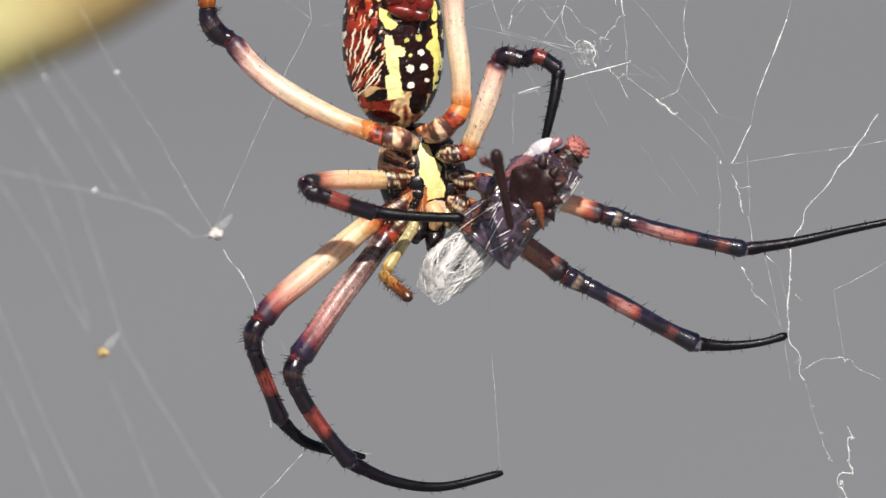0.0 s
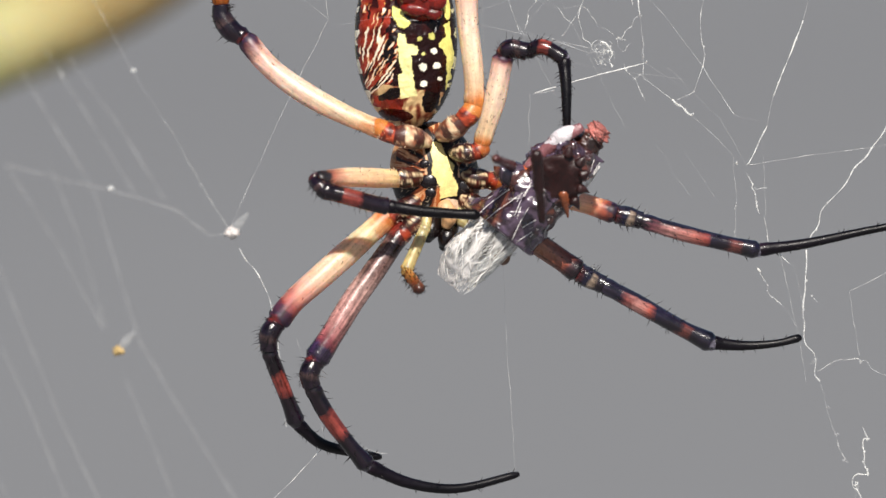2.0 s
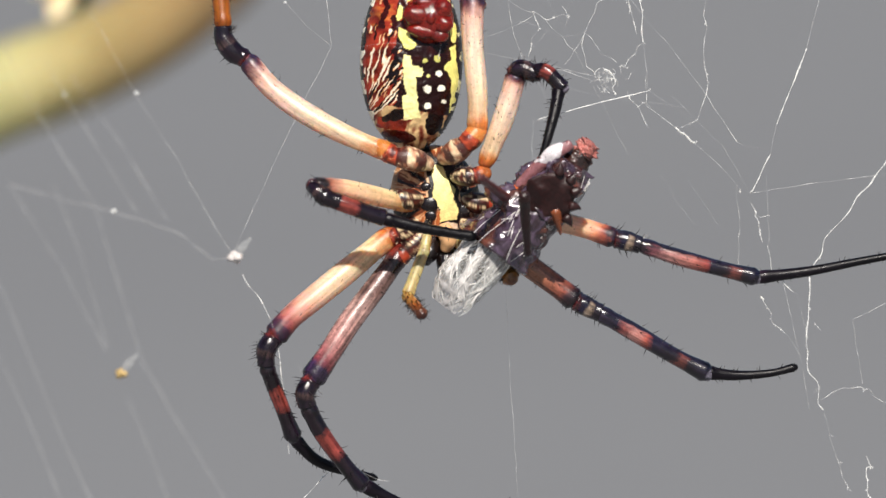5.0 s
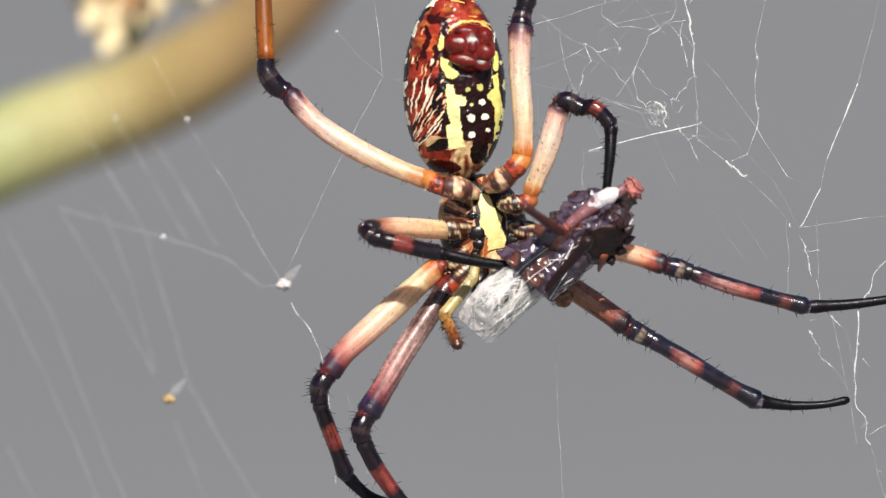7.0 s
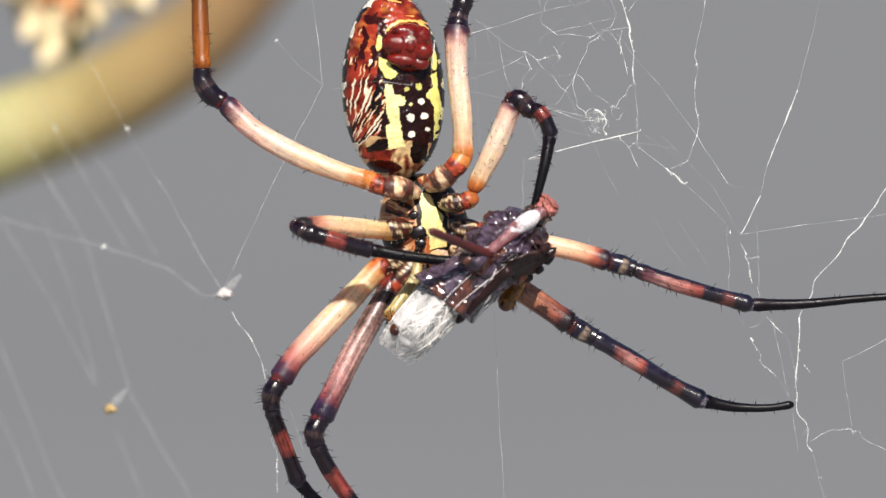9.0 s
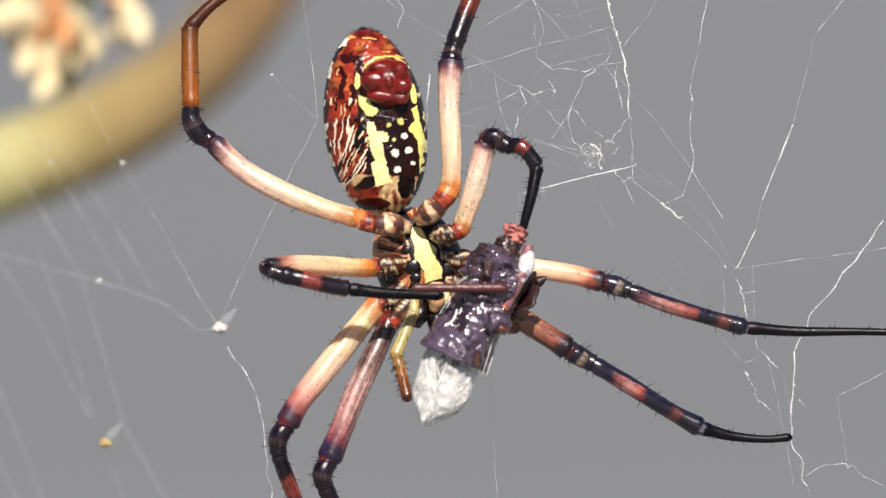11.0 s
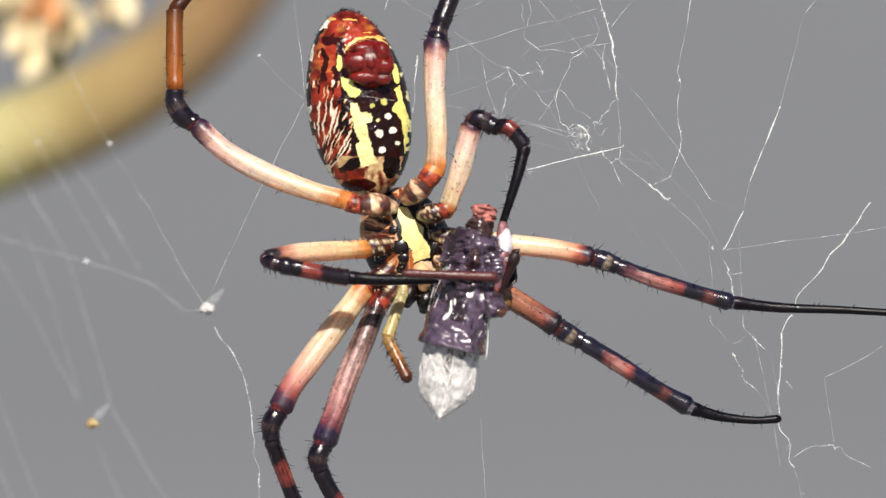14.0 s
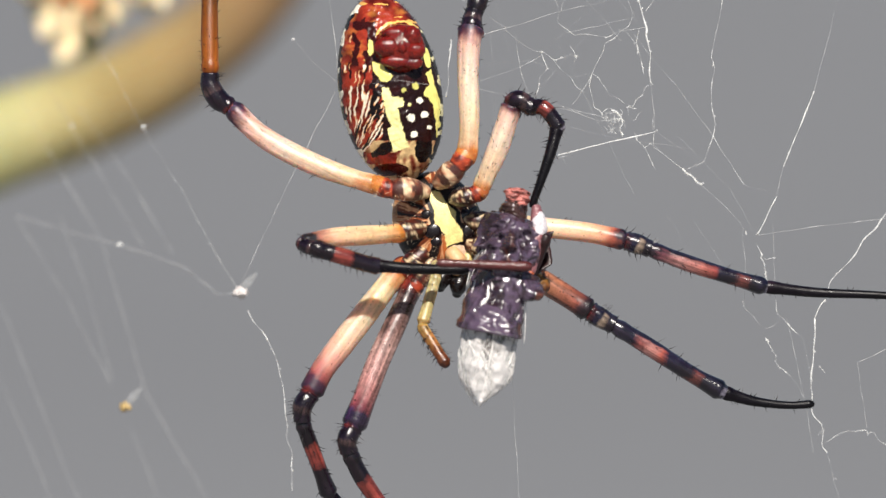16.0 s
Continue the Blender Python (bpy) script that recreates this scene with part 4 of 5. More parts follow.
# ---------- the wrapped prey ----------
PREY = [(0, 1070, 482, 837, 738, 135), (0.5, 1083, 466, 848, 712, 130), (1, 1088, 464, 862, 706, 128), (1.5, 1085, 442, 858, 710, 126), (2, 1070, 464, 862, 712, 125),
        (2.5, 1062, 450, 866, 704, 124), (3, 1049, 434, 860, 705, 122), (3.5, 1045, 442, 863, 716, 121), (4, 1045, 445, 852, 715, 130)]
PREY += [(6.5, 1056, 436, 836, 694, 98), (7, 1043, 449, 810, 709, 92), (8.5, 1028, 442, 800, 709, 86), (9, 1000, 460, 770, 738, 75), (11.3, 937, 446, 805, 772, 6),
         (12, 934, 440, 800, 776, 2), (13, 930, 440, 795, 785, 0), (13.5, 920, 432, 815, 798, -4), (14, 912, 428, 827, 806, -7), (16, 911, 426, 838, 808, -9)]


def prey_at(i):
    """Head and tail in the plan, and the turn about its own length."""
    u0, v0, u1, v1, turn = between(TT[i], [p[0] for p in PREY], [p[1:] for p in PREY])
    a, b = spot(u0, v0, 8), spot(u1, v1, 8)
    return Matrix.Translation(a.lerp(b, 0.5)) @ joint_frame(a, b).to_3x3().to_4x4() @ pose(0, 0, 0, turn, 0, 0)


prey = thing("wrapped_prey", "dark purple-brown insect wrapped in white silk, held by the spider", "insect")
MOVES.append((prey, [(t, W @ prey_at(i)) for i, t in enumerate(TT)]))


def at(x, side, out):
    """A place on the prey: x along it (-185 head, 185 tail), an angle round it (0 to the viewer at 13 s, 90 to the right), a distance from its axis."""
    return Vector((x, math.sin(radians(side)) * out, math.cos(radians(side)) * out)) * UNIT


def crumple(q, seed, amount, freq=1.0):
    """Folds and dents of a dried shell."""
    p = q / UNIT * freq
    ridge = 1 - 2 * abs(noise.noise(p * 0.018 + Vector((seed, 0, 0))))
    fine = 1 - 2.4 * abs(noise.noise(p * 0.042 + Vector((0, seed, 0))))
    tiny = 1 - 2.4 * abs(noise.noise(p * 0.11 + Vector((0, 0, seed))))
    out = Vector((0, q.y, q.z)).normalized()
    facet = abs(noise.noise(p * 0.03 + Vector((seed, seed, 0)))) - abs(noise.noise(p * 0.07 + Vector((0, seed, seed))))
    return out * (ridge * 12 + fine * 6 + tiny * 0.9 + facet * 10) * amount * UNIT


def hull(name, rings, mat, label, seed, amount=1.0, n=70, seg=72, corner=0.0, freq=1.0):
    """A closed crumpled shell from rings (x, half-width, half-depth, shift to the right, shift to the front)."""
    line = curve_points(rings, n)
    bm = bmesh.new()
    grid = []
    for x, ry, rz, cy, cz in line:
        ring = []
        for j in range(seg):
            a = 2 * math.pi * j / seg
            box = 1 + corner * (math.cos(4 * a + seed) * 0.5)
            q = Vector((x, cy + math.sin(a) * ry * box, cz + math.cos(a) * rz * box)) * UNIT
            ring.append(bm.verts.new(q + crumple(q, seed, amount, freq)))
        grid.append(ring)
    for r0, r1 in zip(grid, grid[1:]):
        for j in range(seg):
            bm.faces.new((r0[j], r1[j], r1[(j + 1) % seg], r0[(j + 1) % seg]))
    bm.faces.new(grid[0])
    bm.faces.new(grid[-1][::-1])
    return part(name, bm, mat, prey, label)


hull("thorax", [(-150, 16, 18, 2, 6), (-138, 30, 29, 5, 14), (-105, 38, 35, 7, 20), (-70, 39, 39, 4, 22), (-40, 38, 40, 0, 20), (-30, 30, 32, 0, 20)], M_PREY, "creased purple-grey thorax", 1.0, 1.25, 90, 96, 0.18)
hull("abdomen", [(-80, 30, 34, 0, 12), (-62, 40, 44, 0, 16), (0, 47, 52, 0, 27), (44, 52, 58, -2, 39), (58, 55, 62, -2, 42), (62, 50, 54, -2, 42), (54, 40, 38, -2, 40), (50, 10, 10, -2, 38)], M_PREY, "creased purple-brown abdomen with a flared rim", 4.0, 0.6, 110, 96, 0.14)
hull("neck", [(-174, 11, 11, 8, 6), (-160, 17, 16, 6, 8), (-138, 20, 20, 4, 10)], M_PREY_DARK, "dark shiny neck", 2.0, 0.6, 40, 40, 0, 2.2)
hull("head", [(-198, 5, 6, 6, 6), (-190, 13, 13, 6, 6), (-176, 13, 13, 8, 6), (-164, 8, 8, 8, 6)], M_PREY_HEAD, "raw pink head", 5.0, 0.6, 40, 40, 0, 3.0)

# a thorny plate on its side
OUT, OVER = at(0, 123, 1), at(0, 213, 1)           # away from the plate, and across it


def on_plate(x, w, high=60.0):
    return Vector((x * UNIT, 0, 0)) + OVER * w + OUT * (high - 14 - 0.5 * (0.82 * (x + 74) + 0.57 * w))


bm = bmesh.new()
rim = [(-74 + (x + 74) * 1.3, w * 1.3) for x, w in [(-76, -46), (-94, -36), (-110, -19), (-112, -4), (-104, 11), (-92, 20), (-78, 25), (-64, 28), (-52, 25), (-42, 6), (-35, -14), (-52, -32)]]
slab = [[bm.verts.new(on_plate(-74 + (x + 74) * k, w * k, h + 4 * noise.noise(Vector((x, w, 0)) * 0.05))) for x, w in rim] for k, h in ((0.4, 57), (0.85, 58), (1.0, 61), (0.92, 65), (0.5, 68))]
for r0, r1 in zip(slab, slab[1:]):
    for j in range(len(rim)):
        bm.faces.new((r0[j], r0[j - 1], r1[j - 1], r1[j]))
bm.faces.new(slab[0])
bm.faces.new(slab[-1][::-1])
bmesh.ops.recalc_face_normals(bm, faces=bm.faces)
bmesh.ops.subdivide_edges(bm, edges=bm.edges, cuts=2, use_grid_fill=True, smooth=0.3)
for v in bm.verts:
    v.co += OUT * (7 * noise.noise(v.co / UNIT * 0.045) + 3 * noise.noise(v.co / UNIT * 0.12))
part("flange", bm, M_FLANGE, prey, "dark brown scalloped plate")
rnd = random.Random(12)
for x, w in ((-121, -25), (-121, 0), (-109, 18), (-87, 30), (-64, 35)):
    bm = bmesh.new()
    way = Vector((x + 74, w, 0)).normalized()
    tube(bm, [on_plate(x, w, 62), on_plate(x + way.x * 8, w + way.y * 8, 62), on_plate(x + way.x * 17 + 2, w + way.y * 17, 61)], [10 * UNIT, 6 * UNIT, 0.8 * UNIT], n=8, seg=10)
    part("thorn", bm, M_FLANGE, prey)
bm = bmesh.new()
tube(bm, [on_plate(-62, 12, 63), on_plate(-50, 26, 62), on_plate(-35, 44, 58)], [10 * UNIT, 7 * UNIT, 2 * UNIT], n=12, seg=12)
part("thorn", bm, M_THORN, prey, "long orange-brown thorn")

# the stump of a hip, and a silk-covered upper leg with its knee
bm = bmesh.new()
tube(bm, [at(-34, 38, 40), at(-28, 38, 66), at(-24, 40, 88)], [30 * UNIT, 26 * UNIT, 14 * UNIT], n=20, seg=28)
for v in bm.verts:
    v.co += crumple(v.co, 3.0, 0.8)
part("hip", bm, M_PREY, prey, "creased purple-brown hip stump")
bm = bmesh.new()
tube(bm, [at(-168, 66, 44), at(-140, 60, 55), at(-100, 52, 61), at(-60, 47, 64)], [9 * UNIT, 14 * UNIT, 12 * UNIT, 9 * UNIT], n=30, seg=24)
for v in bm.verts:
    v.co += crumple(v.co, 6.0, 0.2)
upper_leg = part("upper_leg", bm, M_PREY_PINK, prey, "pinkish brown upper leg")
# White patch: some silk, mostly the shell's bright highlight put in as colour.
bm = bmesh.new()
tube(bm, [at(-164, 65, 48), at(-146, 61, 55), at(-124, 57, 60), at(-100, 52, 63)], [7 * UNIT, 14.6 * UNIT, 13.4 * UNIT, 7 * UNIT], n=24, seg=20)
for v in bm.verts:
    v.co += crumple(v.co, 7.0, 0.2)
part("glint_patch", bm, M_SILK_GLINT, upper_leg, "white smear of silk and painted highlight")
bm = bmesh.new()
tube(bm, [at(-66, 48, 65), at(-52, 46, 66)], [9 * UNIT, 9 * UNIT], n=8)
part("knee", bm, M_KNEE, prey, "orange knee")

# two long shins, folded slowly as the prey is turned
jointed("shin", prey, prey_at,
        (track(12.0, [(0, 928, 500, 9), (1.5, 926, 496, 9), (3.5, 920, 502, 9), (4, 912, 502, 9), (6.5, 916, 519, 10.5), (7, 920, 516, 10.5), (8.5, 912, 527, 10.5), (9, 897, 541, 11), (11.3, 934, 540, 12), (13, 936, 548, 12), (16, 938, 562, 12)]),
         track(13.0, [(0, 905, 486, 16), (1.5, 905, 482, 16), (3.5, 876, 484, 16), (4, 872, 480, 16.5), (6.5, 868, 452, 17), (7, 857, 472, 17), (8.5, 838, 472, 17), (9, 797, 500, 16.5), (11.3, 780, 538, 13), (13, 776, 541, 13), (16, 786, 556, 13)])),
        [], (9, 7), M_PREY_LEG, 10, 0.3, random.Random(5), "thin dark red shin")
jointed("shin", prey, prey_at,
        (track(13.5, [(0, 925, 472, 17), (0.5, 970, 466, 17), (1.5, 975, 470, 17), (3.5, 946, 484, 17), (4, 930, 490, 17), (6.5, 970, 520, 15), (7, 966, 530, 14.5), (8.5, 952, 534, 14), (9, 928, 570, 13.5), (11.3, 970, 510, 9.5), (13, 975, 518, 9.5), (16, 968, 510, 9.5)]),
         track(11.0, [(0, 950, 607, 14), (0.5, 972, 588, 13.5), (1.5, 982, 590, 13), (3.5, 960, 590, 13), (4, 955, 586, 13), (6.5, 916, 600, 10.5), (7, 900, 607, 10.5), (8.5, 884, 612, 10.5), (9, 862, 636, 10.5), (11.3, 905, 640, 8), (13, 908, 646, 8), (16, 918, 640, 8)])),
        [], (11, 6), M_FLANGE, 8, 0.3, random.Random(6), "thin blackish shin")

# loops of thick silk across the shell
for loop in (((-14, -16), (-36, -18), (-57, -6), (-66, 18), (-60, 40)), ((-16, 10), (-38, 24), (-52, 38), (-70, 44)), ((10, 20), (-8, 34), (-30, 40)), ((-100, -18), (-84, 2), (-72, 22), (-66, 40)), ((20, -34), (0, -22), (-20, -24))):
    bm = bmesh.new()
    pts = []
    for x, y in loop:
        lift = float(np.interp(x, (-110, -60, 0, 50), (58, 56, 79, 100))) * (1 - (y / 130) ** 2)
        pts.append(Vector((x, y, lift)) * UNIT)
    tube(bm, pts, [1.2 * UNIT, 2.2 * UNIT] + [2.0 * UNIT] * (len(pts) - 3) + [1.0 * UNIT], n=20, seg=6, rough=0.3)
    part("silk_loop", bm, M_SILK, prey, "thick loop of silk")

# the silk round its tail: a matted cone and loose strands over it
TAIL = (36, 70, 108, 134, 150, 172, 190)          # stations along the tail, and its half-width, half-depth and shifts there
TAIL_Y, TAIL_Z = (44, 45, 45, 43, 37, 18, 3), (42, 42, 41, 40, 39, 37, 31)
TAIL_RIGHT, TAIL_FRONT = (0, 0, 2, 3, 2, 0, 0), (40, 43, 46, 48, 48, 47, 47)
hull("tail", [(30, 30, 34, 0, 36), (70, 26, 32, 0, 42), (100, 18, 24, 0, 46), (122, 10, 14, -2, 48), (130, 3, 5, -3, 48)], M_PREY_DARK, "brown tail showing through the silk", 9.0, 0.6)
hull("silk_wrap", [row for row in zip(TAIL, TAIL_Y, TAIL_Z, TAIL_RIGHT, TAIL_FRONT)], M_GAUZE, "gauzy white silk round the tail", 11.0, 0.45)
rnd = random.Random(8)


def tail_point(s, ang, pull):
    """A place on the silk: s along it from 0 to 1, an angle round it, pulled out from it."""
    x = 36 + 154 * s
    ry, rz, cy, cz = (float(np.interp(x, TAIL, col)) for col in (TAIL_Y, TAIL_Z, TAIL_RIGHT, TAIL_FRONT))
    return Vector((x, cy + math.sin(ang) * ry * pull, cz + math.cos(ang) * rz * pull)) * UNIT


for k in range(420):                              # drawn-out strands that run together at the end
    ang, spread = rnd.uniform(0, 2 * math.pi), rnd.gauss(0, 0.22 if k % 4 else 0.6)
    s0, s1 = rnd.uniform(-0.08, 0.5), rnd.uniform(0.55, 1.0)
    wave, pull = rnd.uniform(-0.12, 0.12), rnd.uniform(0.98, 1.1)
    pts = [tail_point(s0 + (s1 - s0) * i / 7, ang + spread * (i / 7 - 0.5) * 2 + wave * math.sin(i * 1.3 + k), pull + rnd.uniform(-0.02, 0.03)) for i in range(8)]
    bm = bmesh.new()
    thick = rnd.uniform(0.2, 0.5) if k % 8 else rnd.uniform(0.8, 1.7)
    tube(bm, pts, [thick * rnd.uniform(0.5, 1.4) * UNIT for _ in range(8)], n=16, seg=4, cap=False)
    part("silk_strand", bm, M_SILK_FINE if k % 8 else M_SILK, prey)
for k in range(34):                               # thin strands over the shell
    a0, x0, x1 = rnd.uniform(0, 6.28), rnd.uniform(-150, -60), rnd.uniform(-30, 70)
    turn = rnd.uniform(-2.0, 2.0)
    pts = []
    for i in range(7):
        x = x0 + (x1 - x0) * i / 6
        r = np.interp(x, (-150, -100, 0, 60), (34, 44, 56, 64))
        pts.append(Vector((x, math.sin(a0 + turn * i / 6) * r, np.interp(x, (-110, 50), (4, 36)) + math.cos(a0 + turn * i / 6) * r * 0.95)) * UNIT)
    bm = bmesh.new()
    tube(bm, pts, [rnd.uniform(0.4, 0.8) * UNIT] * 7, n=16, seg=4, cap=False)
    part("silk_strand", bm, M_SILK, prey)

# ---------- the web ----------
web = thing("orb_web", "torn white orb web with tangled threads and droplets", "spider web")
rnd = random.Random(77)
DROPS = []            # places and sizes of the sticky drops


def thread(pts, d0=0.0, d1=0.0, thick=1.0, mat=None, sag=1.0, beads=0.0):
    """A silk thread through plan points, with slight kinks and, where it is sticky, small drops."""
    full = []
    for a, b in zip(pts, pts[1:]):
        k = max(2, int(math.hypot(b[0] - a[0], b[1] - a[1]) / 20))
        full += [(a[0] + (b[0] - a[0]) * i / k, a[1] + (b[1] - a[1]) * i / k) for i in range(k)]
    full.append(pts[-1])
    places, radii = [], []
    for i, (u, v) in enumerate(full):
        s = i / max(len(full) - 1, 1)
        wob = sag * (0 if i in (0, len(full) - 1) else 1)
        places.append(spot(u + rnd.gauss(0, wob), v + rnd.gauss(0, wob), d0 + (d1 - d0) * s))
        radii.append(thick * (0.54 if thick < 1.7 else 0.72) * UNIT * rnd.uniform(0.4, 1.35))
    bm = bmesh.new()
    line = tube(bm, places, radii, n=len(full) * 3, seg=5, cap=False)
    if beads:
        DROPS.extend((Vector(q[:3]) + Vector((rnd.gauss(0, 1), 0, rnd.gauss(0, 1))) * UNIT, rnd.uniform(0.9, 2.2) * UNIT * max(thick, 0.8) * 0.8) for q in line[2:-2] if rnd.random() < beads * 0.7)
    return part("thread", bm, mat or M_THREAD, web)


def at_rest(*pts):
    """Plan points of threads drawn on a lowered sheet."""
    return [(x + 2, y + 90) for x, y in pts]


def knot(px, py, size, d=0.0):
    """A clot of silk on a thread."""
    for _ in range(int(5 + size)):
        DROPS.append((spot(px + rnd.gauss(0, size * 0.5), py + rnd.gauss(0, size * 0.5), d), rnd.uniform(0.8, 2.0) * UNIT))


# strong threads
thread(at_rest((1083, -150), (1101, -90), (1128, 0), (1140, 35), (1143, 65), (1150, 100), (1151, 148)), thick=2.2, sag=1.3, beads=0.3, mat=M_THREAD_MAIN)
thread([(966, 371), (1060, 346), (1163, 322)], 7, 0, 1.7, sag=0.3, mat=M_THREAD_MAIN)
thread(at_rest((1155, 230), (1156, 206)), thick=1.6)
thread(at_rest((955, 280), (952, 370)), 8, 8, 1.2, M_THREAD_THIN)
thread(at_rest((960, 283), (990, 280), (1015, 275)), 6, 5, 1.0, M_THREAD_THIN)
thread(at_rest((1207, 298), (1224, 312), (1240, 326)), thick=2.4, sag=1.5, beads=0.6, mat=M_THREAD_MAIN)
thread(at_rest((1600, 330), (1560, 386), (1520, 436), (1500, 465), (1470, 500), (1442, 562)), thick=1.9, sag=2.0, beads=0.25, mat=M_THREAD_MAIN)
thread(at_rest((1442, 562), (1440, 620), (1438, 700), (1442, 735), (1455, 765), (1465, 800)), thick=2.1, sag=2.5, beads=0.5, mat=M_THREAD_MAIN)
thread(at_rest((1600, -120), (1548, -82), (1481, 0)), thick=1.1, sag=0.6, mat=M_THREAD)
thread(at_rest((1481, 0), (1462, 75), (1440, 160)), thick=0.9, sag=0.6, mat=M_THREAD_THIN)
thread(at_rest((1440, 160), (1410, 235), (1386, 294)), thick=1.7, sag=0.8, beads=0.1, mat=M_THREAD_MAIN)
thread(at_rest((1386, 294), (1375, 346)), thick=1.0, sag=0.6)
thread(at_rest((1375, 346), (1340, 415)), thick=1.7, sag=0.6, beads=0.1, mat=M_THREAD_MAIN)
thread(at_rest((1340, 415), (1450, 399), (1560, 386), (1640, 372)), thick=1.2, sag=0.5)
# kinked threads
thread(at_rest((1300, -110), (1276, 0), (1258, 100)), thick=1.3, sag=1.2, beads=0.1)
thread(at_rest((1258, 100), (1262, 140), (1259, 190), (1262, 240), (1246, 285), (1215, 299)), thick=1.3, sag=2.2, beads=0.3)
thread(at_rest((1216, -100), (1188, -40), (1141, 20)), thick=1.1, sag=1.0, beads=0.1)
thread(at_rest((1262, 240), (1290, 285), (1316, 325)), thick=1.1, sag=0.7, beads=0.1)
thread(at_rest((1316, 325), (1345, 334), (1376, 342)), thick=0.8, mat=M_THREAD_FAINT)
thread(at_rest((970, -70), (978, -62), (998, -8), (992, 22)), thick=1.5, sag=2, beads=0.3)
thread(at_rest((982, -20), (985, 0), (988, 40), (1015, 62)), thick=1.4, sag=1.6, beads=0.25)
thread([(742, 80), (752, 48), (740, 20)], thick=1.5, sag=1, beads=0.2)
thread([(800, 160), (796, 210), (790, 262)], 7, 7, 2.0, sag=2.0, beads=0.3)
thread(at_rest((1157, 206), (1156, 258), (1168, 268), (1207, 298)), thick=1.1, sag=0.8, beads=0.2)
thread(at_rest((1240, 326), (1280, 362), (1312, 396)), thick=0.9, mat=M_THREAD_THIN, beads=0.1)
thread(at_rest((1315, 400), (1318, 455), (1318, 540), (1346, 576)), thick=0.9, sag=1.6, mat=M_THREAD_THIN, beads=0.45)
thread(at_rest((1338, 430), (1350, 455), (1356, 480), (1359, 502)), thick=1.7, sag=2.0, beads=0.5)
thread(at_rest((1351, 455), (1362, 458), (1373, 456)), thick=1.4, sag=1.0)
thread(at_rest((1368, 508), (1373, 535), (1380, 560), (1396, 574), (1416, 593)), thick=1.5, sag=1.4, beads=0.3)
thread(at_rest((1380, 560), (1370, 576), (1354, 580)), thick=0.9, mat=M_THREAD_THIN)
thread(at_rest((1354, 596), (1366, 610), (1376, 640), (1402, 667)), thick=1.3, sag=2.0, beads=0.5)
thread(at_rest((1402, 667), (1424, 704)), thick=0.8, mat=M_THREAD_THIN)
thread(at_rest((1366, 372), (1369, 440), (1371, 508)), thick=0.9, sag=0.6, mat=M_THREAD_THIN)
thread(at_rest((1392, 560), (1410, 640), (1430, 730), (1440, 800)), thick=0.9, mat=M_THREAD_THIN, sag=0.5)
thread(at_rest((1450, 645), (1462, 660)), thick=1.4, sag=1.0, beads=0.5)
thread(at_rest((1620, 585), (1568, 618), (1518, 640)), thick=1.2, sag=1.0, beads=0.1)
thread(at_rest((1518, 640), (1525, 690), (1535, 755)), thick=1.0, sag=0.8, mat=M_THREAD_THIN)
thread(at_rest((1460, 782), (1480, 770), (1500, 760), (1530, 761), (1536, 770), (1545, 763), (1563, 784), (1600, 800)), thick=1.3, sag=1.6, beads=0.3)
thread([(1495, 984), (1505, 1024), (1516, 1034)], thick=1.4, sag=2, beads=0.6)
thread([(1542, 972), (1550, 990), (1545, 1002), (1550, 1040), (1546, 1058), (1524, 1062), (1528, 1086), (1540, 1100), (1552, 1120)], thick=1.7, sag=2.5, beads=0.7, mat=M_THREAD_MAIN)
thread([(1528, 1070), (1532, 1100), (1524, 1140)], thick=1.3, sag=2.5, beads=0.6)
thread([(1468, 895), (1484, 960), (1497, 986)], thick=0.9, sag=1.5, mat=M_THREAD_THIN, beads=0.2)
for u, v, size in ((1154, 238, 2.5), (1456, 854, 5), (1243, 415, 2.5), (1164, 321, 2.5), (959, 182, 2.5), (1022, 190, 3), (1342, 503, 2.5), (1322, 502, 3), (1531, 1072, 6), (1548, 985, 3), (1496, 984, 3), (1482, 936, 2), (1117, 278, 2), (1359, 690, 2.5), (1264, 331, 1.5), (1263, 205, 1.5)):
    knot(u, v, size)
# the torn middle of the web
thread(at_rest((838, 66), (920, 42), (990, 20)), thick=1.2, sag=0.5)
thread(at_rest((990, 20), (1060, 6), (1123, -15)), thick=0.9, mat=M_THREAD_THIN)
thread(at_rest((845, 145), (900, 128), (957, 98)), thick=0.9, mat=M_THREAD_THIN)
thread(at_rest((1015, 62), (1075, 62), (1098, 55), (1145, 47)), thick=1.1, sag=1.2, beads=0.1)
thread(at_rest((1000, 58), (1060, 44), (1122, 30)), thick=0.8, mat=M_THREAD_THIN)
thread(at_rest((862, 28), (925, 80), (957, 93)), thick=0.9, sag=0.8, mat=M_THREAD_THIN, beads=0.1)
thread(at_rest((957, 93), (966, 120), (956, 142), (947, 172)), thick=1.4, sag=1.8, beads=0.35)
thread(at_rest((912, 60), (917, 112), (928, 145), (937, 174)), thick=1.0, sag=1.2, mat=M_THREAD, beads=0.2)
thread(at_rest((960, 92), (978, 106), (1010, 98), (1022, 100)), thick=1.2, sag=1.4, beads=0.3)
thread(at_rest((1008, 82), (1016, 96), (1014, 118)), thick=1.2, sag=1.4, beads=0.3)
thread(at_rest((978, 106), (1008, 138), (1036, 166)), thick=1.1, sag=1.2, beads=0.2)
thread(at_rest((1098, 55), (1072, 78), (1062, 100), (1047, 130), (1028, 158), (1012, 185)), thick=1.2, sag=1.8, beads=0.25)
